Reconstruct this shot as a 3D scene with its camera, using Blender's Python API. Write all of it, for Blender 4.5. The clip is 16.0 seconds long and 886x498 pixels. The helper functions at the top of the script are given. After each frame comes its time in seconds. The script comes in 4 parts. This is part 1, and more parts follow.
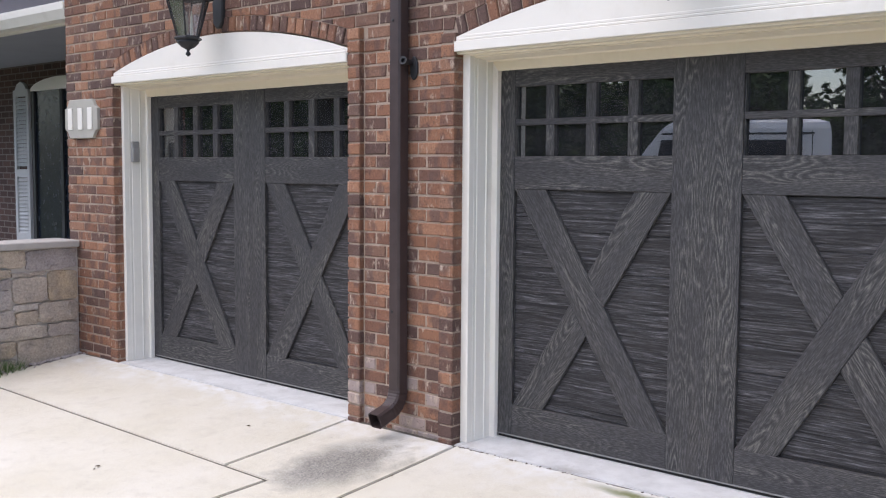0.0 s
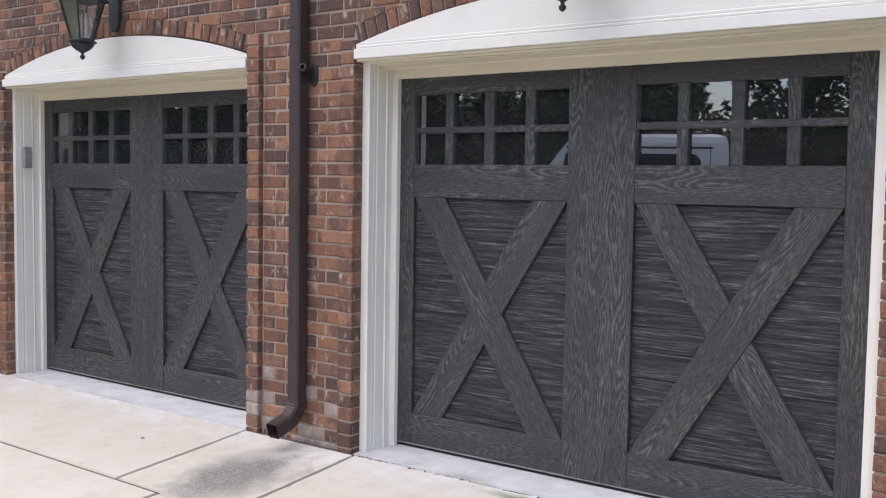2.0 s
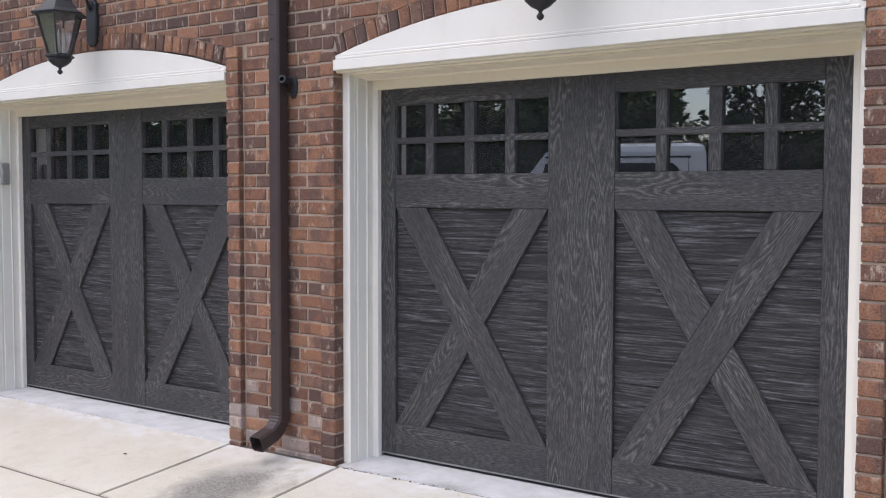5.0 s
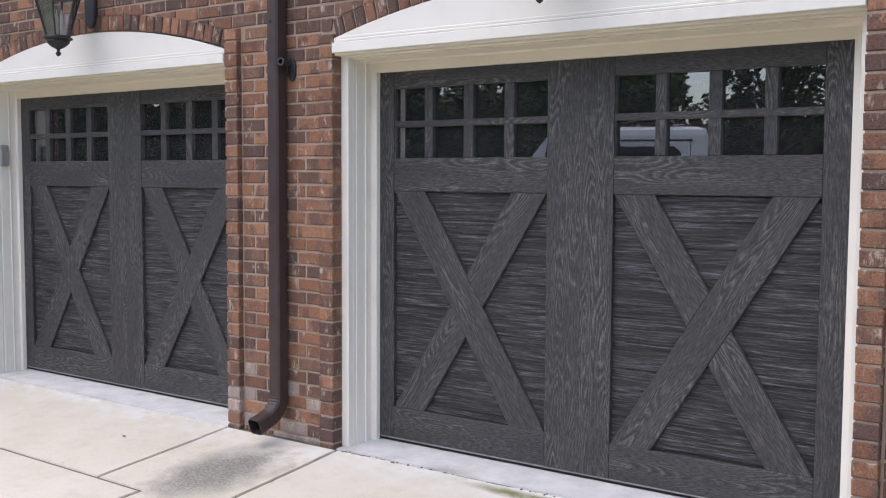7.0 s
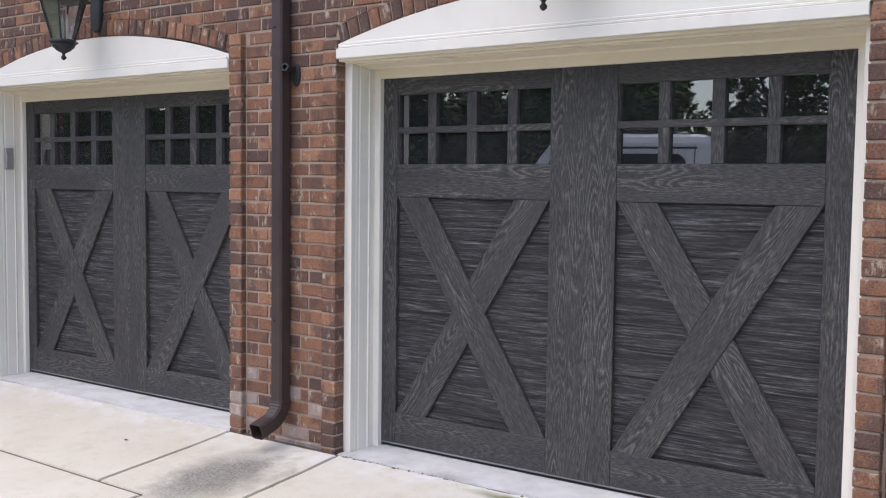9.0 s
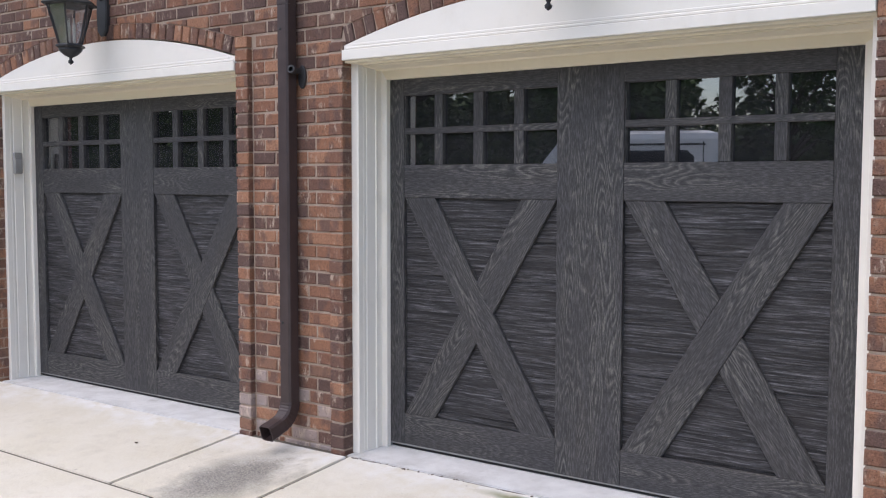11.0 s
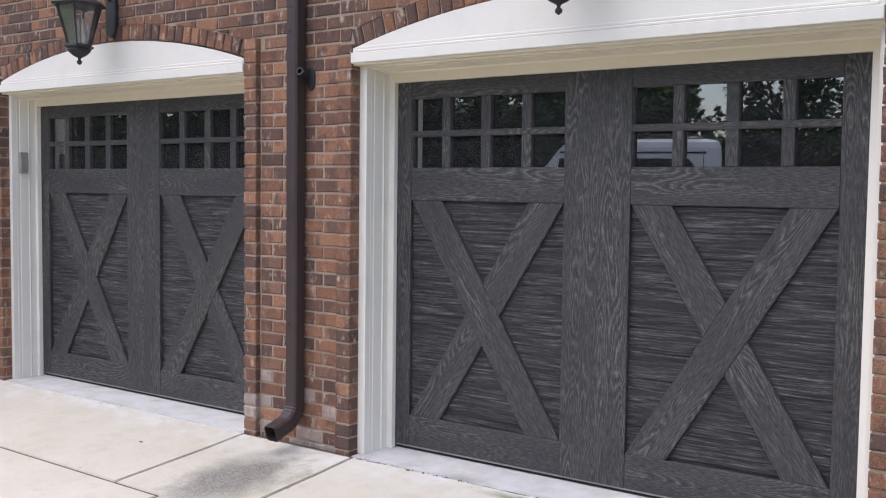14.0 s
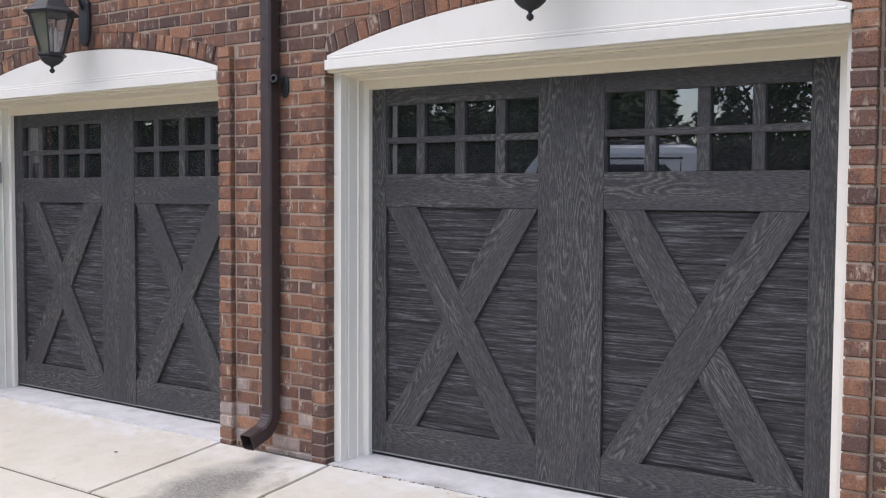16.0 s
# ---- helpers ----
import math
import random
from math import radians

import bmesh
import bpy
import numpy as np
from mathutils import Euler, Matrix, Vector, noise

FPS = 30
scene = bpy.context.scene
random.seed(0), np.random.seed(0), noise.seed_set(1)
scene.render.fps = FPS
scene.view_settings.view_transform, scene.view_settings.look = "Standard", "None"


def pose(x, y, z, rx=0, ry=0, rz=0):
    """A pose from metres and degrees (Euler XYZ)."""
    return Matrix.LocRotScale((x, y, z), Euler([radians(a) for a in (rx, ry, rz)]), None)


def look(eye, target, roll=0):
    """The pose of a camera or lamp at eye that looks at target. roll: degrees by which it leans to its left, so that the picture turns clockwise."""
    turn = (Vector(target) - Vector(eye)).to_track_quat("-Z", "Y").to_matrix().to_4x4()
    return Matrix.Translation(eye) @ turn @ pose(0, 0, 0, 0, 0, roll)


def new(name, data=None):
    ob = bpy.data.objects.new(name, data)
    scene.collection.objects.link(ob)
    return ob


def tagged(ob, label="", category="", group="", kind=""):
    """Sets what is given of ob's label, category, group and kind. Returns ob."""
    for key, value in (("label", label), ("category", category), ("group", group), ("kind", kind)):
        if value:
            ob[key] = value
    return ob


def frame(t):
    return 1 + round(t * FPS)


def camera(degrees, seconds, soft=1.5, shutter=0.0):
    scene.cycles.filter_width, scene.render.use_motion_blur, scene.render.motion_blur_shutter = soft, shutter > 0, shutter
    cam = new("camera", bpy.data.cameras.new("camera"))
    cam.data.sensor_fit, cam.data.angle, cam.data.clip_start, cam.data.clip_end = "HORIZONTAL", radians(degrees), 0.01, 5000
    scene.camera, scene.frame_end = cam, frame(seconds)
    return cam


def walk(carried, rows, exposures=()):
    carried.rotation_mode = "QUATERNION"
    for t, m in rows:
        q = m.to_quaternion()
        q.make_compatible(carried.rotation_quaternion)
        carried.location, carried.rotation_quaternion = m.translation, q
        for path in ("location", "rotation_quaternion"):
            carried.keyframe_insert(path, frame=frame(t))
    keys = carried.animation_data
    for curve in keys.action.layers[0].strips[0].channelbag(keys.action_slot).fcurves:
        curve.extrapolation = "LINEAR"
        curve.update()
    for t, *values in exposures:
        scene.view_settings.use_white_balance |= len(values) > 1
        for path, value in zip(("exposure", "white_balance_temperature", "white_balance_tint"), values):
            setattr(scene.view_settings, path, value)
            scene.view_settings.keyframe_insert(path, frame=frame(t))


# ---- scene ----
cam = camera(47.6, 16.0, soft=1.15)
PATH = [
    (0, (3.611, -4.403, 1.568), (2.295, -2.906, 1.408), 0.4),
    (0.5, (3.626, -4.384, 1.537), (2.399, -2.811, 1.39), 0.6),
    (1, (3.637, -4.368, 1.538), (2.455, -2.761, 1.398), 0.7),
    (1.5, (3.659, -4.369, 1.538), (2.496, -2.747, 1.401), 0.8),
    (2, (3.664, -4.359, 1.542), (2.483, -2.75, 1.409), 0.9),
    (2.5, (3.672, -4.333, 1.538), (2.483, -2.73, 1.416), 0.5),
    (3, (3.67, -4.303, 1.545), (2.445, -2.727, 1.428), -0.0),
    (3.5, (3.648, -4.322, 1.537), (2.428, -2.74, 1.44), -0.3),
    (4, (3.656, -4.374, 1.515), (2.504, -2.741, 1.432), 0.2),
    (6.5, (3.669, -4.356, 1.538), (2.514, -2.729, 1.399), 0.1),
    (7, (3.674, -4.349, 1.529), (2.521, -2.721, 1.388), 0.3),
    (7.5, (3.677, -4.344, 1.525), (2.521, -2.719, 1.38), 0.5),
    (8, (3.674, -4.346, 1.53), (2.517, -2.72, 1.391), 0.9),
    (8.5, (3.678, -4.348, 1.531), (2.52, -2.723, 1.4), 0.8),
    (11, (3.689, -4.34, 1.546), (2.514, -2.727, 1.412), 0.1),
    (11.5, (3.685, -4.359, 1.531), (2.466, -2.778, 1.409), -0.4),
    (12, (3.672, -4.405, 1.507), (2.527, -2.769, 1.394), -0.1),
    (12.5, (3.714, -4.358, 1.521), (2.604, -2.699, 1.401), 0.3),
    (13, (3.701, -4.349, 1.537), (2.54, -2.725, 1.417), 1.1),
    (13.5, (3.676, -4.378, 1.531), (2.495, -2.768, 1.413), 0.9),
    (14, (3.664, -4.398, 1.519), (2.494, -2.781, 1.4), 0.7),
    (14.5, (3.672, -4.38, 1.522), (2.518, -2.751, 1.399), 0.5),
    (15, (3.683, -4.373, 1.511), (2.536, -2.739, 1.396), 0.5),
    (15.5, (3.695, -4.371, 1.517), (2.539, -2.742, 1.413), 0.4),
    (16, (3.694, -4.38, 1.513), (2.553, -2.74, 1.409), 0.3),
]
walk(cam, [(t, look(eye, target, roll)) for t, eye, target, roll in PATH], exposures=[(0, 0.98, 6550, 15), (1.0, 0.90, 6550, 15), (2.0, 0.85, 6550, 15), (16, 0.85, 6550, 15)])

# ---- light ----
world = bpy.data.worlds.new("sky")
scene.world = world
world.use_nodes = True
wn = world.node_tree
sky = wn.nodes.new("ShaderNodeTexSky")
sky.sky_type, sky.sun_disc = "NISHITA", False
SUN_EL, SUN_AZ = radians(66), radians(215)
sky.sun_elevation, sky.sun_rotation = SUN_EL, SUN_AZ
sky.dust_density, sky.air_density, sky.ozone_density = 1.5, 1.0, 1.0
wn.links.new(sky.outputs[0], wn.nodes["Background"].inputs[0])
wn.nodes["Background"].inputs[1].default_value = 0.14
sun = new("sun", bpy.data.lights.new("sun", "SUN"))
sun.data.energy, sun.data.angle, sun.data.color = 1.5, radians(100), (1.0, 0.97, 0.93)
sun_dir = Vector((math.sin(SUN_AZ) * math.cos(SUN_EL), math.cos(SUN_AZ) * math.cos(SUN_EL), math.sin(SUN_EL)))
sun.matrix_world = look(sun_dir * 50, (0, 0, 0))

# ---- materials ----


class Nodes:
    """A short way to write node materials."""

    def __init__(self, name, rough=0.7, metal=0.0, spec=0.5):
        self.m = bpy.data.materials.new(name)
        self.m.use_nodes = True
        self.t = self.m.node_tree
        self.b = self.t.nodes["Principled BSDF"]
        self.b.inputs["Roughness"].default_value = rough
        self.b.inputs["Metallic"].default_value = metal
        self.b.inputs["Specular IOR Level"].default_value = spec

    def put(self, socket, value):
        if isinstance(value, bpy.types.NodeSocket):
            self.t.links.new(value, socket)
        elif value is not None:
            socket.default_value = value

    def node(self, kind, out=0, op="", **inputs):
        n = self.t.nodes.new("ShaderNode" + kind)
        if op:
            n.operation = op
        for k, v in inputs.items():
            self.put(n.inputs[k.replace("_", " ")], v)
        return n.outputs[out]

    def coords(self, scale=(1, 1, 1), spread=0.0, world=False):
        co = self.node("NewGeometry") if world else self.node("TexCoord", 3)
        if spread:
            r = self.node("ObjectInfo", 5)
            r = self.node("Math", op="MULTIPLY", **{"Value": r})
            r.node.inputs[1].default_value = spread
            v = self.node("VectorMath", op="ADD")
            self.put(v.node.inputs[0], co)
            self.put(v.node.inputs[1], r)
            co = v
        return self.node("Mapping", Vector=co, Scale=scale)

    def noise(self, co, scale, detail=4.0, rough=0.6, distort=0.0):
        return self.node("TexNoise", 0, Vector=co, Scale=scale, Detail=detail, Roughness=rough, Distortion=distort)

    def ramp(self, fac, *stops):
        out = self.node("ValToRGB", Fac=fac)
        e = out.node.color_ramp.elements
        while len(e) < len(stops):
            e.new(0.5)
        for el, (p, c) in zip(e, stops):
            el.position = p
            el.color = (c, c, c, 1) if isinstance(c, (int, float)) else (*c, 1)
        return out

    def mix(self, fac, a, b, mode="MIX"):
        n = self.t.nodes.new("ShaderNodeMix")
        n.data_type, n.blend_type = "RGBA", mode
        for i, v in ((0, fac), (6, a), (7, b)):
            if isinstance(v, tuple):
                v = (*v, 1)
            self.put(n.inputs[i], v)
        return n.outputs[2]

    def math(self, op, a, b=0.0):
        n = self.t.nodes.new("ShaderNodeMath")
        n.operation = op
        self.put(n.inputs[0], a)
        self.put(n.inputs[1], b)
        return n.outputs[0]

    def done(self, color, height=None, strength=0.3, dist=0.004, rough=None):
        self.put(self.b.inputs["Base Color"], (*color, 1) if isinstance(color, tuple) else color)
        if rough is not None:
            self.put(self.b.inputs["Roughness"], rough)
        if height is not None:
            self.put(self.b.inputs["Normal"], self.node("Bump", Strength=strength, Distance=dist, Height=height))
        return self.m


def mat_brick(name, bloom):
    n = Nodes(name, 0.85, spec=0.25)
    co = n.coords(spread=40)
    r = n.node("ObjectInfo", 5)
    base = n.ramp(r, (0.0, (0.105, 0.070, 0.064)), (0.16, (0.155, 0.093, 0.076)), (0.40, (0.235, 0.121, 0.083)), (0.72, (0.305, 0.158, 0.100)), (0.9, (0.375, 0.205, 0.132)), (1.0, (0.14, 0.093, 0.08)))
    # a burnt end or middle on some bricks
    big = n.noise(n.node("Mapping", Vector=co, Scale=(1.0, 1.0, 0.6)), 10, 2, 0.5)
    base = n.mix(n.ramp(big, (0.50, 0.0), (0.62, 0.75)), base, (0.135, 0.088, 0.078))
    fine = n.noise(co, 120, 5, 0.7)
    base = n.mix(0.75, base, n.ramp(fine, (0.3, (0.24, 0.22, 0.21)), (0.7, (0.78, 0.74, 0.70))), "OVERLAY")
    # pale sanded smears that run up the face
    smear = n.noise(n.node("Mapping", Vector=n.coords(spread=91), Scale=(26, 26, 9)), 1.0, 5, 0.72)
    patch = n.noise(n.coords(spread=63), 11, 1.5, 0.5)
    if bloom:
        base = n.mix(0.62, base, (0.47, 0.41, 0.39))
    lo = 0.54 - 0.06 * bloom
    pale = n.math("MULTIPLY", n.ramp(smear, (lo, 0.0), (lo + 0.12, 1.0)), n.ramp(patch, (0.46, 0.0), (0.57, 0.8)))
    base = n.mix(pale, base, (0.60, 0.475, 0.375))
    pits = n.node("TexVoronoi", 0, Vector=co, Scale=58.0)
    pit = n.ramp(pits, (0.07, 0.0), (0.2, 1.0))
    base = n.mix(n.math("SUBTRACT", 1.0, pit), base, (0.06, 0.036, 0.032))
    h = n.math("ADD", n.math("ADD", fine, n.math("MULTIPLY", smear, 0.8)), n.math("MULTIPLY", pit, 0.6))
    return n.done(base, h, 0.9, 0.007)


def mat_mortar():
    n = Nodes("mortar", 0.95, spec=0.15)
    co = n.coords(world=True)
    a, b = n.noise(co, 6, 4), n.noise(co, 160, 4, 0.7)
    c = n.mix(n.ramp(a, (0.35, 0.0), (0.7, 1.0)), (0.46, 0.365, 0.295), (0.34, 0.258, 0.20))
    c = n.mix(0.4, c, n.ramp(b, (0.3, 0.25), (0.7, 0.75)), "OVERLAY")
    return n.done(c, b, 0.6, 0.004)


def mat_wood(name, lines):
    """Charcoal-stained oak; the grain runs along each board's own x. lines: the rough field boards."""
    n = Nodes(name, 0.55, spec=0.5)
    co = n.coords(spread=37)
    fine = n.noise(n.node("Mapping", Vector=co, Scale=(26, 210, 210)), 1.0, 4, 0.7)
    broad = n.noise(n.node("Mapping", Vector=co, Scale=(1.1, 9, 9)), 1.0, 3, 0.6)
    if lines:
        # rough sawn: torn streaks, with a saw line here and there that crosses a part of the width
        bent = n.math("MULTIPLY", n.math("SUBTRACT", n.noise(n.node("Mapping", Vector=co, Scale=(3, 3, 6)), 1.0, 2, 0.5), 0.5), 0.02)
        wavy = n.node("VectorMath", op="ADD")
        n.put(wavy.node.inputs[0], co)
        n.put(wavy.node.inputs[1], bent)
        streak = n.noise(n.node("Mapping", Vector=wavy, Scale=(4.5, 130, 130)), 1.0, 7, 0.74)
        band = n.noise(n.node("Mapping", Vector=wavy, Scale=(1.0, 30, 30)), 1.0, 3, 0.6)
        c = n.ramp(streak, (0.34, (0.006, 0.0056, 0.0062)), (0.46, (0.023, 0.022, 0.0235)), (0.55, (0.064, 0.062, 0.067)), (0.66, (0.19, 0.185, 0.20)))
        c = n.mix(n.ramp(band, (0.36, 0.75), (0.5, 0.0)), c, (0.014, 0.013, 0.0145))
        c = n.mix(n.ramp(broad, (0.45, 0.0), (0.7, 0.5)), c, (0.030, 0.026, 0.025))
        saw = n.noise(n.node("Mapping", Vector=wavy, Scale=(2.2, 60, 60)), 1.0, 2, 0.5)
        c = n.mix(n.ramp(saw, (0.645, 0.0), (0.68, 0.9)), c, (0.007, 0.0065, 0.008))
        c = n.mix(0.75, c, n.ramp(fine, (0.3, 0.22), (0.7, 0.78)), "OVERLAY")
        h = n.math("ADD", n.math("ADD", streak, n.math("MULTIPLY", band, 0.8)), n.math("MULTIPLY", fine, 0.4))
        return n.done(c, h, 0.7, 0.008, n.ramp(streak, (0.3, 0.75), (0.7, 0.48)))
    # plain-sawn figure: the rings cut as nested arches along the board
    field = n.noise(n.node("Mapping", Vector=co, Scale=(1.2, 8.0, 8.0)), 1.0, 1.2, 0.45)
    ragged = n.noise(n.node("Mapping", Vector=co, Scale=(30, 90, 90)), 1.0, 3, 0.7)
    ring = n.math("FRACT", n.math("ADD", n.math("MULTIPLY", field, 27.0), n.math("MULTIPLY", ragged, 0.8)))
    line = n.ramp(ring, (0.0, 0.25), (0.35, 0.0), (0.62, 0.0), (0.9, 1.0), (1.0, 0.4))
    gate = n.ramp(n.noise(n.node("Mapping", Vector=co, Scale=(1.3, 8, 8)), 1.0, 1.5, 0.5), (0.44, 0.06), (0.58, 1.0))
    speck = n.ramp(fine, (0.38, 0.0), (0.6, 1.0))
    pale = n.math("MULTIPLY", n.math("MULTIPLY", line, gate), n.math("ADD", n.math("MULTIPLY", speck, 0.85), 0.15))
    c = n.ramp(fine, (0.3, (0.0175, 0.0168, 0.0176)), (0.5, (0.041, 0.0395, 0.0415)), (0.7, (0.100, 0.096, 0.100)))
    c = n.mix(n.ramp(broad, (0.3, 0.5), (0.5, 0.0)), c, (0.028, 0.027, 0.030))
    c = n.mix(n.ramp(broad, (0.55, 0.0), (0.75, 0.35)), c, (0.060, 0.052, 0.046))
    c = n.mix(n.math("MULTIPLY", pale, 0.8), c, (0.19, 0.184, 0.160))
    dark = n.ramp(ring, (0.30, 0.0), (0.42, 0.6), (0.55, 0.0))
    c = n.mix(n.math("MULTIPLY", dark, gate), c, (0.012, 0.0115, 0.012))
    h = n.math("ADD", n.math("MULTIPLY", line, 0.5), fine)
    return n.done(c, h, 0.35, 0.003, n.ramp(fine, (0.3, 0.66), (0.7, 0.46)))


def mat_paint(name, color, rough=0.45, wear=0.12, scale=3.0):
    n = Nodes(name, rough)
    co = n.coords(world=True)
    a, b = n.noise(co, scale, 5, 0.6), n.noise(co, 90, 3)
    dark = tuple(v * 0.8 for v in color)
    c = n.mix(n.ramp(a, (0.45, 0.0), (0.8, wear * 4)), color, dark)
    return n.done(c, n.math("ADD", b, a), 0.08, 0.003)


def mat_trim(name, color, soil):
    """Brushed gloss paint on timber, with faint runs and soiling."""
    n = Nodes(name, 0.42)
    co = n.coords(world=True)
    run = n.noise(n.node("Mapping", Vector=co, Scale=(9, 9, 2.2)), 1.0, 4, 0.6)
    brush = n.noise(n.node("Mapping", Vector=co, Scale=(4, 160, 160)), 1.0, 3, 0.6)
    cloud = n.noise(co, 4.0, 5, 0.65)
    c = n.mix(n.math("MULTIPLY", n.ramp(run, (0.5, 0.0), (0.78, 0.28)), n.ramp(cloud, (0.45, 0.0), (0.68, 1.0))), color, soil)
    c = n.mix(n.ramp(cloud, (0.52, 0.0), (0.75, 0.3)), c, tuple(v * 0.82 for v in color))
    return n.done(c, n.math("ADD", brush, cloud), 0.06, 0.003, n.ramp(cloud, (0.3, 0.36), (0.7, 0.55)))


def mat_concrete():
    n = Nodes("concrete", 0.88, spec=0.25)
    co = n.coords(world=True)
    a, b, f = n.noise(co, 1.3, 5, 0.6), n.noise(co, 9, 5, 0.65), n.noise(co, 220, 3, 0.7)
    c = n.mix(n.ramp(a, (0.35, 0.0), (0.7, 1.0)), (0.575, 0.53, 0.43), (0.64, 0.60, 0.52))
    c = n.mix(n.ramp(b, (0.5, 0.0), (0.75, 0.5)), c, (0.47, 0.43, 0.36))
    c = n.mix(0.45, c, n.ramp(f, (0.3, 0.28), (0.7, 0.72)), "OVERLAY")
    spot = n.noise(co, 34, 3, 0.5)
    c = n.mix(n.ramp(spot, (0.70, 0.0), (0.76, 0.55)), c, (0.26, 0.235, 0.2))
    # grime washed out below the downspout
    sep = n.node("SeparateXYZ", 0, Vector=co)
    px, py = sep, sep.node.outputs[1]
    wob = n.math("MULTIPLY", n.math("SUBTRACT", n.noise(co, 5, 4), 0.5), 0.5)
    dx = n.math("DIVIDE", n.math("ADD", n.math("ADD", px, 0.41), n.math("MULTIPLY", wob, 0.6)), 0.35)
    dy = n.math("DIVIDE", n.math("ADD", n.math("ADD", py, 0.66), wob), 0.52)
    d = n.math("ADD", n.math("MULTIPLY", dx, dx), n.math("MULTIPLY", dy, dy))
    st = n.math("MULTIPLY", n.ramp(d, (0.10, 1.0), (0.95, 0.0)), n.ramp(n.noise(co, 85, 4, 0.8), (0.38, 1.0), (0.66, 0.45)))
    c = n.mix(n.math("MULTIPLY", st, 0.92), c, (0.115, 0.11, 0.105))
    # white mineral bloom where water dries against the house
    nearby = n.ramp(n.math("ADD", n.math("ADD", py, 0.55), n.math("MULTIPLY", wob, 1.4)), (0.12, 0.0), (0.5, 1.0))
    c = n.mix(n.math("MULTIPLY", n.math("MULTIPLY", nearby, n.ramp(b, (0.38, 0.1), (0.6, 0.85))), n.math("SUBTRACT", 1.0, n.math("MULTIPLY", st, 0.8))), c, (0.74, 0.735, 0.725))
    # moss by the crack in front of the wide door
    mx = n.math("DIVIDE", n.math("SUBTRACT", px, 1.25), 0.42)
    my = n.math("DIVIDE", n.math("ADD", n.math("ADD", py, 0.18), n.math("MULTIPLY", wob, 0.1)), 0.055)
    md = n.math("ADD", n.math("MULTIPLY", mx, mx), n.math("MULTIPLY", my, my))
    c = n.mix(n.math("MULTIPLY", n.ramp(md, (0.1, 0.9), (1.0, 0.0)), n.ramp(b, (0.35, 0.4), (0.55, 1.0))), c, (0.14, 0.15, 0.035))
    return n.done(c, n.math("ADD", f, b), 0.35, 0.004)


def mat_apron():
    n = Nodes("pale concrete", 0.85, spec=0.25)
    co = n.coords(world=True)
    a, f = n.noise(co, 5, 5, 0.65), n.noise(co, 200, 3, 0.7)
    c = n.mix(n.ramp(a, (0.4, 0.0), (0.72, 0.8)), (0.66, 0.655, 0.645), (0.48, 0.47, 0.455))
    c = n.mix(0.3, c, n.ramp(f, (0.3, 0.3), (0.7, 0.7)), "OVERLAY")
    d = n.noise(co, 2.2, 6, 0.7)
    c = n.mix(n.ramp(d, (0.57, 0.0), (0.70, 0.5)), c, (0.26, 0.235, 0.205))
    return n.done(c, f, 0.3, 0.003)


def mat_stone():
    n = Nodes("rubble stone", 0.9, spec=0.2)
    co = n.coords(spread=33)
    r = n.node("ObjectInfo", 5)
    base = n.ramp(r, (0.0, (0.42, 0.365, 0.35)), (0.35, (0.52, 0.455, 0.42)), (0.6, (0.56, 0.46, 0.36)), (0.75, (0.54, 0.42, 0.29)), (1.0, (0.62, 0.56, 0.52)))
    a, f = n.noise(co, 7, 5, 0.65), n.noise(co, 60, 5, 0.7)
    base = n.mix(n.ramp(a, (0.4, 0.0), (0.7, 0.6)), base, (0.28, 0.24, 0.225))
    base = n.mix(0.5, base, n.ramp(f, (0.3, 0.25), (0.7, 0.75)), "OVERLAY")
    return n.done(base, n.math("ADD", n.math("MULTIPLY", a, 2.0), f), 0.9, 0.02)


def mat_metal(name, color, rough, metal=0.0):
    n = Nodes(name, rough, metal)
    co = n.coords()
    a, b = n.noise(co, 12, 4), n.noise(co, 120, 3)
    c = n.mix(n.ramp(a, (0.4, 0.0), (0.75, 0.5)), color, tuple(v * 1.5 + 0.01 for v in color))
    return n.done(c, b, 0.1, 0.002, n.ramp(a, (0.3, rough), (0.8, min(1.0, rough + 0.2))))


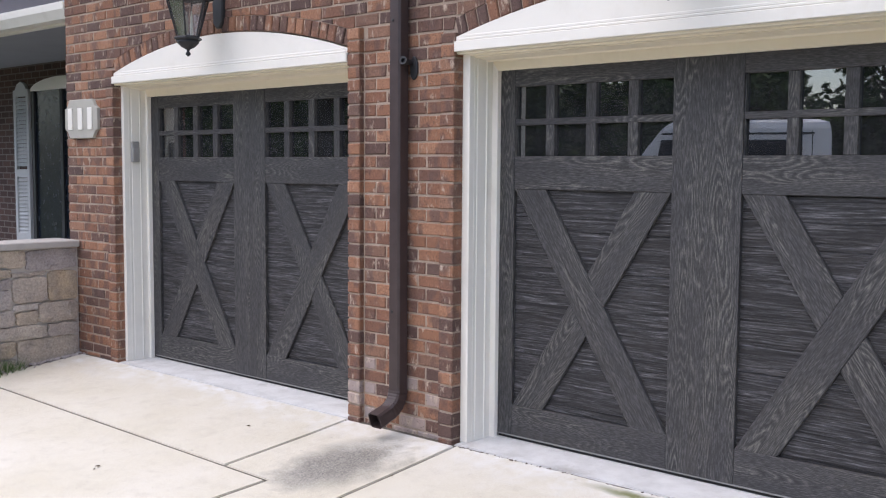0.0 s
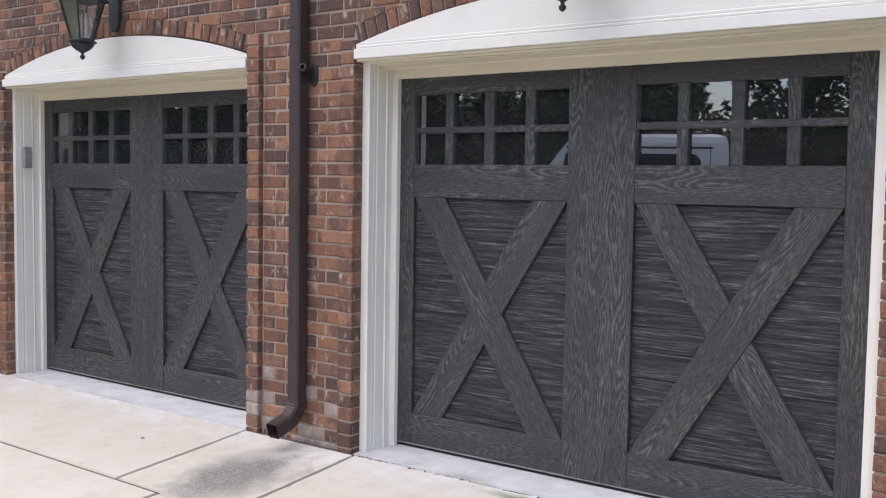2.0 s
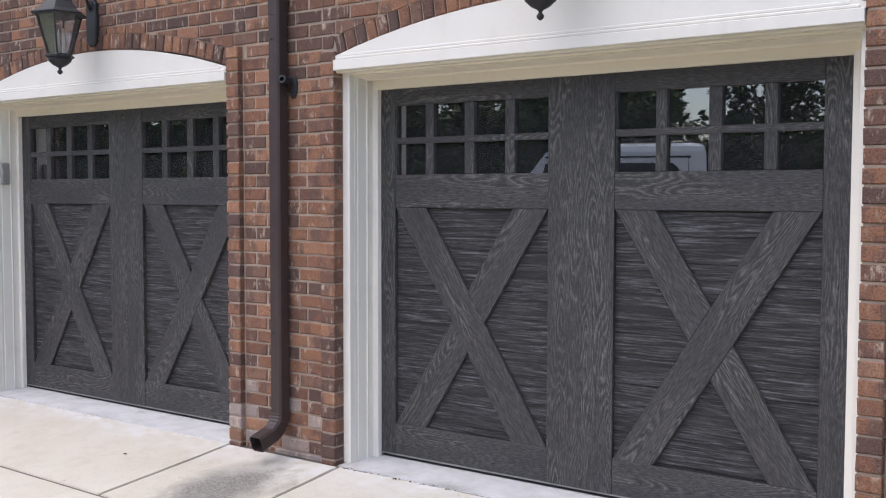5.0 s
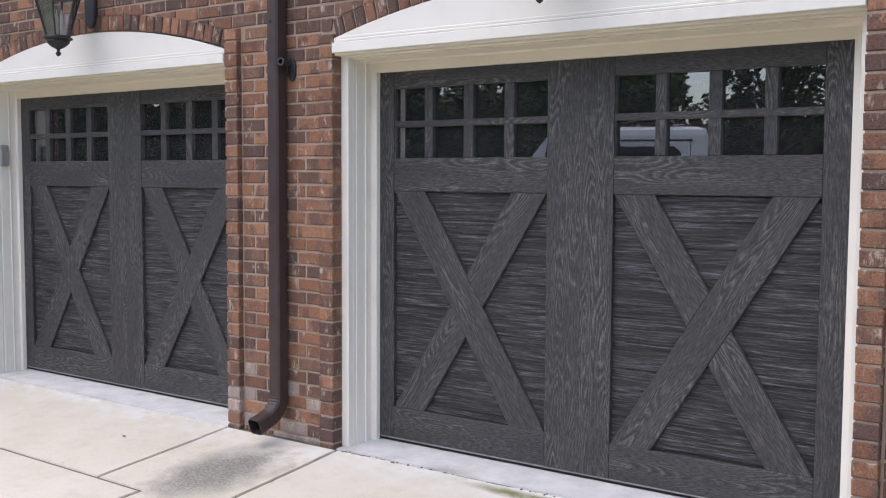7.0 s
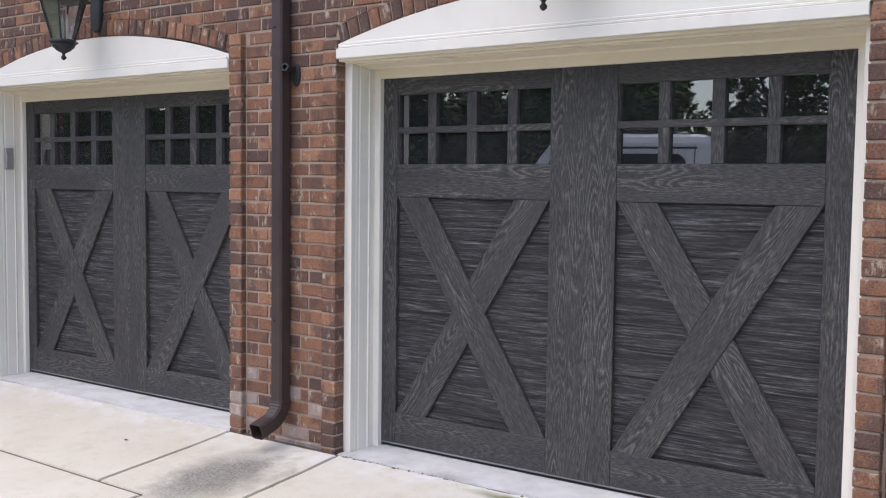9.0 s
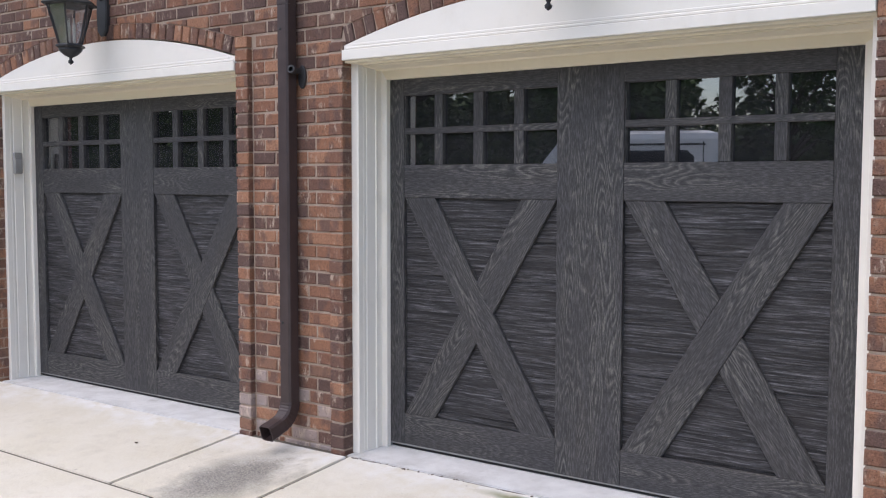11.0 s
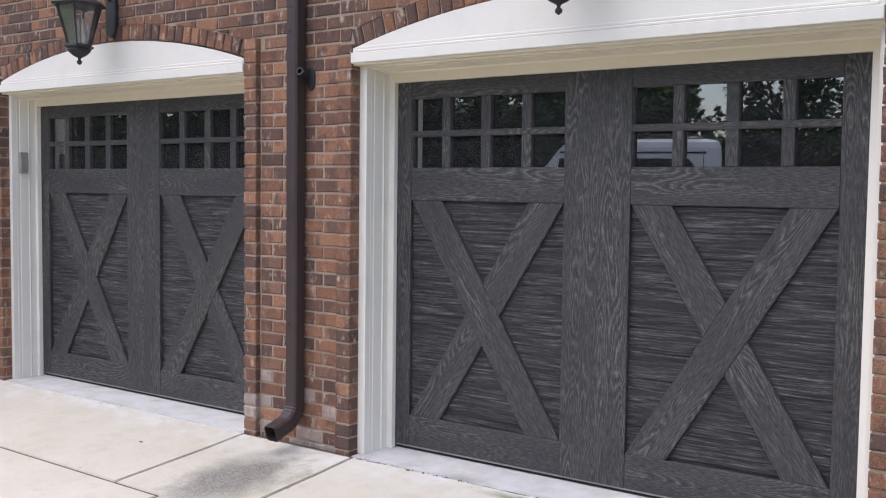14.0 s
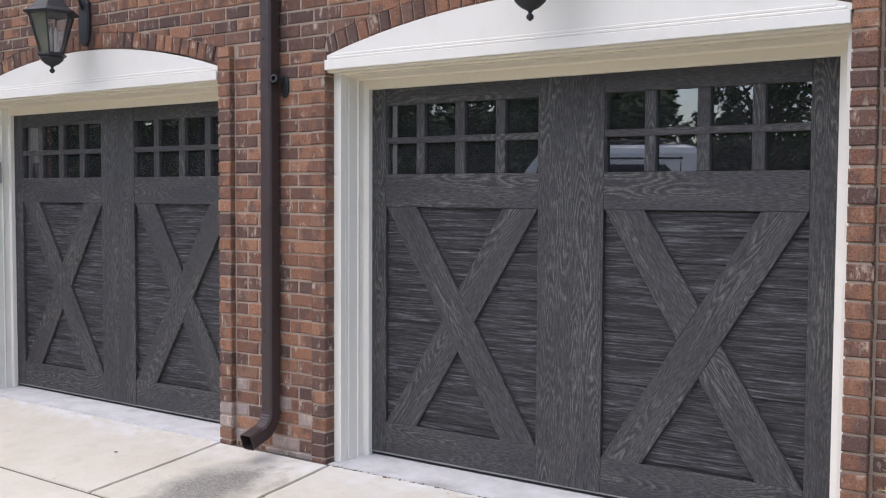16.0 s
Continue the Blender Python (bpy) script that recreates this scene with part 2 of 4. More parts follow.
def mat_glass(name, ior, tint, dust=0.0):
    m = bpy.data.materials.new(name)
    m.use_nodes = True
    t = m.node_tree
    t.nodes.remove(t.nodes["Principled BSDF"])
    mixer, clear, gloss, fres = (t.nodes.new("ShaderNode" + k) for k in ("MixShader", "BsdfTransparent", "BsdfGlossy", "Fresnel"))
    clear.inputs[0].default_value = (*tint, 1)
    gloss.inputs["Roughness"].default_value = 0.01
    fres.inputs[0].default_value = ior
    t.links.new(fres.outputs[0], mixer.inputs[0])
    t.links.new(clear.outputs[0], mixer.inputs[1])
    t.links.new(gloss.outputs[0], mixer.inputs[2])
    last = mixer
    if dust:
        # a thin uneven film of dust on the outside
        film, veil, cloud, geo = (t.nodes.new("ShaderNode" + k) for k in ("BsdfDiffuse", "MixShader", "TexNoise", "NewGeometry"))
        film.inputs[0].default_value = (0.6, 0.6, 0.64, 1)
        cloud.inputs["Scale"].default_value, cloud.inputs["Detail"].default_value = 9.0, 4.0
        amount = t.nodes.new("ShaderNodeMath")
        amount.operation = "MULTIPLY"
        amount.inputs[1].default_value = dust * 2
        t.links.new(geo.outputs[0], cloud.inputs["Vector"])
        t.links.new(cloud.outputs[0], amount.inputs[0])
        t.links.new(amount.outputs[0], veil.inputs[0])
        t.links.new(mixer.outputs[0], veil.inputs[1])
        t.links.new(film.outputs[0], veil.inputs[2])
        last = veil
    t.links.new(last.outputs[0], t.nodes["Material Output"].inputs[0])
    return m


def mat_leaf(name, a, b):
    n = Nodes(name, 0.6, spec=0.3)
    r = n.node("NewGeometry", 8)
    c = n.ramp(r, (0.0, a), (1.0, b))
    return n.done(c)


def mat_lawn():
    n = Nodes("lawn", 0.95, spec=0.2)
    co = n.coords(world=True)
    a, b, f = n.noise(co, 0.7, 4, 0.6), n.noise(co, 8, 5, 0.65), n.noise(co, 90, 4, 0.75)
    c = n.mix(n.ramp(a, (0.38, 0.0), (0.65, 1.0)), (0.055, 0.085, 0.028), (0.10, 0.105, 0.045))
    c = n.mix(n.ramp(b, (0.56, 0.0), (0.72, 0.7)), c, (0.12, 0.095, 0.06))
    c = n.mix(0.7, c, n.ramp(f, (0.3, 0.2), (0.7, 0.8)), "OVERLAY")
    return n.done(c, n.math("ADD", f, b), 0.9, 0.03)


def mat_shaded_brickwork():
    # brick and mortar colours are darkened to carry the porch's deep shade
    n = Nodes("shaded porch brickwork", 0.9, spec=0.2)
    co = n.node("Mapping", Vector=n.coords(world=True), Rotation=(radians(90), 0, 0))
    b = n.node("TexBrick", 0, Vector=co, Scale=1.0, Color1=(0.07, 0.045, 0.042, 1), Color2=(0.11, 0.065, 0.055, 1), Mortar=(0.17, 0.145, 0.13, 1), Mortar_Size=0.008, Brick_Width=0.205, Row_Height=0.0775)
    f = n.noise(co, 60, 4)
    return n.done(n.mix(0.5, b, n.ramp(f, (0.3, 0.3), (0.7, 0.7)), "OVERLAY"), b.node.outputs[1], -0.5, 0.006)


BRICK, BRICK_PALE, MORTAR = mat_brick("brick", 0.0), mat_brick("limed brick", 1.0), mat_mortar()
WOOD, FIELD = mat_wood("stained oak", False), mat_wood("stained oak boards", True)
WHITE = mat_trim("white trim paint", (0.80, 0.765, 0.70), (0.60, 0.53, 0.42))
CREAM = mat_trim("cream jamb paint", (0.86, 0.82, 0.745), (0.55, 0.50, 0.42))
# cream, with the yellow light bounced up off the driveway put into the colour
HEADER_BOUNCE = mat_trim("cream soffit paint with ground bounce", (0.84, 0.765, 0.605), (0.52, 0.43, 0.28))
STONE_MORTAR = mat_paint("tan mortar", (0.52, 0.465, 0.42), 0.95, 0.25, 15)
CONCRETE, APRON, STONE = mat_concrete(), mat_apron(), mat_stone()
CAPSTONE = mat_paint("sawn capstone", (0.42, 0.39, 0.36), 0.85, 0.2, 8)
BROWN = mat_metal("brown enamel", (0.047, 0.031, 0.030), 0.36)
BLACK = mat_metal("black iron", (0.018, 0.018, 0.02), 0.45)
RUBBER = mat_metal("black rubber", (0.012, 0.012, 0.012), 0.8)
GREY = mat_metal("grey plastic", (0.27, 0.26, 0.25), 0.5)
PLAQUE = mat_paint("putty plaque", (0.42, 0.40, 0.35), 0.7, 0.15, 9)
GLASS = mat_glass("door glass", 3.3, (0.45, 0.45, 0.47), 0.02)
LAMPGLASS = mat_glass("lantern glass", 1.7, (0.80, 0.82, 0.84), 0.07)
CANDLE = mat_paint("ivory sleeve", (0.7, 0.66, 0.56))
# the unlit look of the garage inside is put into this dark colour
DIM_INSIDE = mat_paint("plaster darkened for dim interior", (0.16, 0.15, 0.14), 0.9, 0.2)
SOFFIT = mat_paint("soffit paint", (0.6, 0.58, 0.55), 0.6, 0.15)
PORCHPAINT = mat_paint("porch ceiling paint", (0.27, 0.28, 0.31), 0.6, 0.15)
SHINGLE = mat_paint("grey shingle", (0.13, 0.12, 0.13), 0.9, 0.25, 14)
NAVY = mat_metal("dark blue-grey glass", (0.012, 0.016, 0.024), 0.15)
SHUTTER = mat_paint("grey shutter paint", (0.5, 0.5, 0.5), 0.6, 0.15)
VANWHITE = mat_paint("white car paint", (0.86, 0.86, 0.86), 0.25, 0.03)
VANGLASS = mat_glass("car glass", 1.6, (0.15, 0.17, 0.2))
JOINT_DIRT = mat_paint("joint dirt", (0.11, 0.095, 0.075), 0.95, 0.25, 30)
SOIL = mat_paint("garden soil", (0.09, 0.065, 0.045), 0.95, 0.25, 20)
LAWN = mat_lawn()
BARK = mat_paint("bark", (0.09, 0.07, 0.055), 0.95, 0.25, 12)
LEAF = mat_leaf("tree leaf", (0.035, 0.065, 0.02), (0.11, 0.16, 0.05))
WEED = mat_leaf("weed leaf", (0.30, 0.33, 0.09), (0.52, 0.52, 0.22))
DEADLEAF = mat_paint("dead leaf", (0.11, 0.07, 0.04), 0.9, 0.25, 60)
GRASS = mat_leaf("grass blade", (0.05, 0.10, 0.02), (0.14, 0.2, 0.06))

# ---- building blocks ----


def link(name, bm, mat, smooth=False):
    me = bpy.data.meshes.new(name)
    bm.normal_update()
    bm.to_mesh(me)
    bm.free()
    if mat:
        me.materials.append(mat)
    if smooth:
        for p in me.polygons:
            p.use_smooth = True
    return me


def thing(name, base, label, category, group="", kind=""):
    e = new(name)
    e.empty_display_size = 0.1
    e.location = base
    return tagged(e, label, category, group, kind)


def part(name, bm, mat, parent, label="", m=None, smooth=False):
    """One mesh under a thing or under a part; bm (or m) is in world metres."""
    ob = new(name, bm if isinstance(bm, bpy.types.Mesh) else link(name, bm, mat, smooth))
    ob.parent = parent
    up, w = parent, Matrix.Identity(4)
    while up:
        w = up.matrix_basis @ w
        up = up.parent
    ob.matrix_basis = w.inverted() @ (m if m is not None else Matrix.Identity(4))
    return tagged(ob, label)


def piece(name, bm, mat, label="", category="", kind="", smooth=False):
    return tagged(new(name, link(name, bm, mat, smooth)), label, category, "", kind)


def box(x0, x1, y0, y1, z0, z1, bevel=0.0, bm=None):
    own = bmesh.new()
    vs = [own.verts.new((x, y, z)) for x in (x0, x1) for y in (y0, y1) for z in (z0, z1)]
    for f in ((0, 1, 3, 2), (4, 6, 7, 5), (0, 4, 5, 1), (2, 3, 7, 6), (0, 2, 6, 4), (1, 5, 7, 3)):
        own.faces.new([vs[i] for i in f])
    bmesh.ops.recalc_face_normals(own, faces=own.faces)
    if bevel:
        bmesh.ops.bevel(own, geom=own.edges[:], offset=bevel, segments=1, affect="EDGES")
    return merge(bm, own)


def merge(bm, own):
    if bm is None:
        return own
    me = bpy.data.meshes.new("tmp")
    own.to_mesh(me)
    own.free()
    bm.from_mesh(me)
    bpy.data.meshes.remove(me)
    return bm


def prism(poly, y0, y1, bevel=0.0, bm=None):
    """A polygon in x, z drawn out from y0 to y1."""
    own = bmesh.new()
    a = [own.verts.new((x, y0, z)) for x, z in poly]
    b = [own.verts.new((x, y1, z)) for x, z in poly]
    own.faces.new(a)
    own.faces.new(b[::-1])
    k = len(poly)
    for i in range(k):
        own.faces.new((a[i], b[i], b[(i + 1) % k], a[(i + 1) % k]))
    bmesh.ops.recalc_face_normals(own, faces=own.faces)
    if bevel:
        front = [e for e in own.edges if all(abs(v.co.y - y0) < 1e-6 for v in e.verts)]
        bmesh.ops.bevel(own, geom=front, offset=bevel, segments=1, affect="EDGES")
    return merge(bm, own)


def column(poly, z0, z1):
    """A polygon in x, y drawn up from z0 to z1."""
    own = bmesh.new()
    a, b = ([own.verts.new((x, y, z)) for x, y in poly] for z in (z0, z1))
    own.faces.new(a)
    own.faces.new(b[::-1])
    k = len(poly)
    for i in range(k):
        own.faces.new((a[i], b[i], b[(i + 1) % k], a[(i + 1) % k]))
    bmesh.ops.recalc_face_normals(own, faces=own.faces)
    return own


def lathe(profile, sides=6, centre=(0, 0), turn=0.0, bm=None):
    """Rings of radius r at height z, round a vertical axis."""
    own = bmesh.new()
    rings = []
    for r, z in profile:
        rings.append([own.verts.new((centre[0] + r * math.cos(turn + 2 * math.pi * i / sides), centre[1] + r * math.sin(turn + 2 * math.pi * i / sides), z)) for i in range(sides)])
    for p, q in zip(rings, rings[1:]):
        for i in range(sides):
            own.faces.new((p[i], p[(i + 1) % sides], q[(i + 1) % sides], q[i]))
    own.faces.new(rings[0][::-1])
    own.faces.new(rings[-1])
    bmesh.ops.recalc_face_normals(own, faces=own.faces)
    return merge(bm, own)


def tube(points, radius, sides=8, bm=None, flat=1.0):
    """A bent round or squashed bar along points."""
    own = bmesh.new()
    rings, k = [], len(points)
    pts = [Vector(p) for p in points]
    for i, p in enumerate(pts):
        d = (pts[min(i + 1, k - 1)] - pts[max(i - 1, 0)]).normalized()
        a = d.cross(Vector((1, 0, 0)) if abs(d.x) < 0.8 else Vector((0, 0, 1))).normalized()
        b = d.cross(a)
        r = radius[i] if isinstance(radius, (list, tuple)) else radius
        rings.append([own.verts.new(p + a * r * math.cos(2 * math.pi * j / sides) + b * r * flat * math.sin(2 * math.pi * j / sides)) for j in range(sides)])
    for p, q in zip(rings, rings[1:]):
        for j in range(sides):
            own.faces.new((p[j], p[(j + 1) % sides], q[(j + 1) % sides], q[j]))
    own.faces.new(rings[0][::-1])
    own.faces.new(rings[-1])
    bmesh.ops.recalc_face_normals(own, faces=own.faces)
    return merge(bm, own)


# ---- the plan: the facade runs along x, the street side is -y ----
FACE, PROUD, MORTAR_Y = -0.075, -0.110, -0.0685
WALL_L, WALL_R, WALL_TOP = -4.45, 3.70, 3.07
COURSE, BED, PITCH = 0.0778, -0.063, 0.205
DOORS = [dict(x0=-3.605, x1=-1.065, xr=-1.05, bl=-3.665, br=-0.957), dict(x0=0.0, x1=2.588, xr=2.616, bl=-0.090, br=2.712)]
STRIP, RING = 0.105, 0.105
SPRING, CROWN = 2.302, 2.500


def arch(d, x, extra=0.0):
    """Height of the arch of an opening at x; None outside it."""
    c, h, s = (d["bl"] + d["br"]) / 2, (d["br"] - d["bl"]) / 2, CROWN - SPRING
    r = (h * h + s * s) / (2 * s)
    if abs(x - c) > h + extra * h / r + 1e-6:
        return None
    return CROWN - r + math.sqrt((r + extra) ** 2 - (x - c) ** 2)


def fall(y):
    """Height of the driveway, which falls away from the doors."""
    if y > -0.13:
        return -0.012 + 0.03 * (y - 0.2) * 0.3
    if y > -1.05:
        return -0.022 + 0.085 * (y + 0.13)
    return -0.1 + 0.05 * (y + 1.05) if y > -9 else -0.4975


# ---- ground ----
bm = bmesh.new()
ys = [1500, 40, 10, 3.0, 0.6, -0.13, -1.05, -4, -9, -20, -60, -1500]
xs = [-1500, -60, -20, -9, -4, 0, 4, 9, 20, 60, 1500]
grid = [[bm.verts.new((x, y, fall(min(y, 0.2)) - 0.09)) for x in xs] for y in ys]
for a, b in zip(grid, grid[1:]):
    for i in range(len(xs) - 1):
        bm.faces.new((a[i], b[i], b[i + 1], a[i + 1]))
piece("ground", bm, LAWN, "mown lawn and soil round the house", "ground", "structure")


def slab(x0, x1, y0, y1, mat, parent, lift=0.0, worn=0.0, skew=0.0, skew_end=0.0):
    """A concrete slab that follows the fall; y0 is the street end, worn how ragged the house end is."""
    own = bmesh.new()
    cols, rows = max(10, int((x1 - x0) * 22)) if worn else 10, 3
    top = []
    for j in range(rows + 1):
        y = y0 + (y1 - y0) * j / rows
        line = []
        for i in range(cols + 1):
            x = x0 + (x1 - x0) * i / cols
            w = worn * noise.fractal((x * 13.0, y0, 0.3), 1.0, 2.0, 4) if j == rows and 0 < i < cols else 0.0
            yy = y - abs(w) * 1.6 + w * 0.3 + (skew * (1 - j / rows) + skew_end * j / rows) * (min(x, 0) + 2.4)
            line.append(own.verts.new((x, yy, fall(yy) + lift)))
        top.append(line)
    for j in range(rows):
        for i in range(cols):
            own.faces.new((top[j][i], top[j][i + 1], top[j + 1][i + 1], top[j + 1][i]))
    rim = top[0] + [r[-1] for r in top[1:]] + top[-1][-2::-1] + [r[0] for r in top[-2:0:-1]]
    low = [own.verts.new((v.co.x, v.co.y, v.co.z - 0.085)) for v in rim]
    k = len(rim)
    for i in range(k):
        own.faces.new((rim[i], low[i], low[(i + 1) % k], rim[(i + 1) % k]))
    bmesh.ops.recalc_face_normals(own, faces=own.faces)
    edges = [e for e in own.edges if len(e.link_faces) == 2 and abs(e.link_faces[0].normal.z - e.link_faces[1].normal.z) > 0.5]
    bmesh.ops.bevel(own, geom=edges, offset=0.005, segments=2, affect="EDGES")
    return part("slab", own, mat, parent)


drive = thing("driveway", (0, -1, -0.1), "cream concrete driveway slabs with dark joints and a grime stain", "driveway", kind="structure")
slab(-4.215, -0.962, -1.025, -0.101, CONCRETE, drive, worn=0.007, skew=-0.02)
slab(-0.944, -0.066, -1.025, -0.118, CONCRETE, drive, worn=0.003, skew=-0.02)
slab(-0.050, 3.06, -1.025, -0.104, CONCRETE, drive, worn=0.014, skew=-0.004)
slab(-4.235, -0.575, -4.6, -1.043, CONCRETE, drive, skew_end=-0.02)
slab(-0.555, 3.06, -4.6, -1.043, CONCRETE, drive, skew_end=-0.004)
slab(-4.235, -0.575, -14.0, -4.612, CONCRETE, drive)
slab(-0.555, 3.06, -14.0, -4.612, CONCRETE, drive)
own = bmesh.new()
line_ = [[own.verts.new((x, y, fall(y) - 0.006)) for x in (-4.20, 3.05)] for y in (-4.62, -1.05, -0.131, -0.119, 0.05)]
for a, b in zip(line_, line_[1:]):
    own.faces.new((a[0], a[1], b[1], b[0]))
part("joint_filler", own, JOINT_DIRT, drive, "dark dirt packed into the slab joints")
bed = slab(-4.33, -4.238, -3.4, -0.09, SOIL, drive, lift=-0.012)
bed.name = "soil_strip"
tagged(bed, "dark soil strip at the foot of the stone wall")
apron = thing("threshold", (0, 0, 0), "pale grey concrete thresholds under the garage doors", "threshold", kind="structure")
for d in DOORS:
    slab(d["bl"] + 0.012, d["br"] - 0.012, -0.0975, 0.6, APRON, apron, lift=0.003)

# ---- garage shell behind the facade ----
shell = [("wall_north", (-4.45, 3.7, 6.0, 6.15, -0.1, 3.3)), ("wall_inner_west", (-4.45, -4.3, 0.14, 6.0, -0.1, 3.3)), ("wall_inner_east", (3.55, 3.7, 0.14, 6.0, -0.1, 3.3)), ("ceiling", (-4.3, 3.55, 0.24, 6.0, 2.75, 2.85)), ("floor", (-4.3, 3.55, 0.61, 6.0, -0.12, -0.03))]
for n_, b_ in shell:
    piece(n_, box(*b_), DIM_INSIDE, "plain garage interior surface with the dimness in its colour", n_.split("_")[0], "structure")

# ---- brick facade: mortar cores, then single bricks at the end of the file ----
walls = {}
for key, base, label in (("west", (-4.05, 0, 0), "brown-red brick pier beside the narrow garage door"), ("middle", (-0.52, 0, 0), "brown-red brick pier between two garage doors"),
                         ("east", (3.2, 0, 0), "brown-red brick pier beside the wide garage door"), ("arch_1", (-2.31, 0, 2.3), "brown-red brick wall over a segmental arch"), ("arch_2", (1.31, 0, 2.3), "brown-red brick wall over a segmental arch")):
    walls[key] = thing("wall_" + key, base, label, "wall", kind="structure")
CORE_BACK = 0.14
for key, a, b in (("west", WALL_L + 0.006, DOORS[0]["bl"]), ("middle", DOORS[0]["br"], DOORS[1]["bl"]), ("east", DOORS[1]["br"], WALL_R)):
    part("mortar", box(a + (STRIP - 0.012 if key != "west" else 0), b - (STRIP - 0.012 if key != "east" else 0), MORTAR_Y, CORE_BACK, -0.12, WALL_TOP), MORTAR, walls[key])
    if key != "west":
        part("mortar", box(a + 0.006, a + STRIP - 0.007, PROUD + 0.0095, CORE_BACK, -0.12, 2.415), MORTAR, walls[key])
        part("mortar", box(a + 0.006, a + STRIP - 0.014, MORTAR_Y, CORE_BACK, 2.415, WALL_TOP), MORTAR, walls[key])
    if key != "east":
        part("mortar", box(b - STRIP + 0.007, b - 0.006, PROUD + 0.0095, CORE_BACK, -0.12, SPRING - 0.01), MORTAR, walls[key])
        part("mortar", box(b - STRIP + 0.014, b - 0.006, MORTAR_Y, CORE_BACK, SPRING - 0.01, WALL_TOP), MORTAR, walls[key])
for key, d in (("arch_1", DOORS[0]), ("arch_2", DOORS[1])):
    a, b = d["bl"] - 0.006, d["br"] + 0.006
    steps = 28
    low = [(a + (b - a) * i / steps, arch(d, min(max(a + (b - a) * i / steps, d["bl"]), d["br"])) + 0.004) for i in range(steps + 1)]
    part("mortar", prism(low + [(b, WALL_TOP), (a, WALL_TOP)], MORTAR_Y + 0.001, CORE_BACK), MORTAR, walls[key])


# ---- garage door surrounds ----
def surround(d):
    t = thing("door_trim", ((d["bl"] + d["br"]) / 2, 0, 0), "white painted arched timber surround of a garage door", "trim", "garage door surrounds", "structure")
    a, b, n = d["bl"] + 0.003, d["br"] - 0.003, 32
    low, band = 2.216, 2.272
    top = [(a + (b - a) * i / n, arch(d, a + (b - a) * i / n) - 0.004) for i in range(n + 1)]
    part("arched_board", prism([(b, band - 0.02), (a, band - 0.02)] + top, -0.096, 0.13), WHITE, t)
    part("fascia", prism([(a, low), (b, low), (b, band), (a, band)], -0.118, -0.03, 0.003), WHITE, t)
    bead = box(a + 0.02, b - 0.02, -0.108, -0.09, band + 0.001, band + 0.018, 0.005)
    box(a + 0.06, b - 0.06, -0.1015, -0.09, band + 0.0185, band + 0.034, 0.003, bead)
    part("bead", bead, WHITE, t)
    # casing, liner and stop, each one moulding with eased corners
    casing = [(0.0, -0.034), (0.047, -0.034), (0.050, -0.031), (0.051, 0.006), (0.0, 0.006)]
    liner = [(0.0, 0.0065), (0.0525, 0.0065), (0.0535, 0.020), (0.0495, 0.024), (0.0495, 0.032), (0.054, 0.036), (0.0595, 0.102), (0.0655, 0.106), (0.0655, 0.112), (0.062, 0.115), (0.0, 0.115)]
    stop = [(0.0, 0.1155), (0.0560, 0.1155), (0.0560, 0.164), (0.090, 0.166), (0.0925, 0.169), (0.0925, 0.1985), (0.0, 0.1985)]
    for name, prof in (("casing", casing), ("liner", liner), ("stop", stop)):
        part(name, column([(d["bl"] + 0.002 + u * (d["x0"] - d["bl"]) / 0.09, v) for u, v in prof], -0.012, low - 0.002), CREAM, t)
        wide = d["br"] - d["xr"] + 0.006
        part(name, column([(d["br"] - 0.002 - (u * 0.58 if u < 0.07 else wide - 0.0905 + u), v) for u, v in prof], -0.012, low - 0.002), CREAM, t)
    lip = [(-0.092, 0.0), (-0.092, -0.012), (-0.034, -0.012), (-0.030, -0.020), (0.004, -0.020), (0.004, 0.0)]
    soffit = [(0.0045, 0.0), (0.0045, -0.024), (0.014, -0.026), (0.102, -0.034), (0.107, -0.042), (0.114, -0.042), (0.116, -0.036), (0.116, 0.0)]
    head_stop = [(0.1165, 0.0), (0.1165, -0.035), (0.164, -0.036), (0.166, -0.084), (0.169, -0.0875), (0.1985, -0.0875), (0.1985, 0.0)]
    for name, prof in (("header_lip", lip), ("header_soffit", soffit), ("header_stop", head_stop)):
        own = bmesh.new()
        ends = [[own.verts.new((x, y, 2.2155 + z)) for y, z in prof] for x in (d["bl"] + 0.004, d["br"] - 0.004)]
        for k in range(len(prof)):
            own.faces.new((ends[0][k], ends[1][k], ends[1][(k + 1) % len(prof)], ends[0][(k + 1) % len(prof)]))
        own.faces.new(ends[0])
        own.faces.new(ends[1][::-1])
        bmesh.ops.recalc_face_normals(own, faces=own.faces)
        part(name, own, HEADER_BOUNCE, t)
    return t


for d in DOORS:
    surround(d)


# ---- garage doors ----
def board(poly, y0, y1, parent, name, angle=0.0, mat=WOOD, bevel=0.003):
    """A board whose own x lies along its grain; angle turns it in the door's plane."""
    cx, cz = sum(p[0] for p in poly) / len(poly), sum(p[1] for p in poly) / len(poly)
    m = Matrix.Translation((cx, 0, cz)) @ Matrix.Rotation(-radians(angle), 4, "Y")
    inv = m.inverted()
    loc = [inv @ Vector((x, 0, z)) for x, z in poly]
    return part(name, prism([(p.x, p.z) for p in loc], y0, y1, bevel), mat, parent, m=m)


def rect(x0, x1, z0, z1):
    return [(x0, z0), (x1, z0), (x1, z1), (x0, z1)]


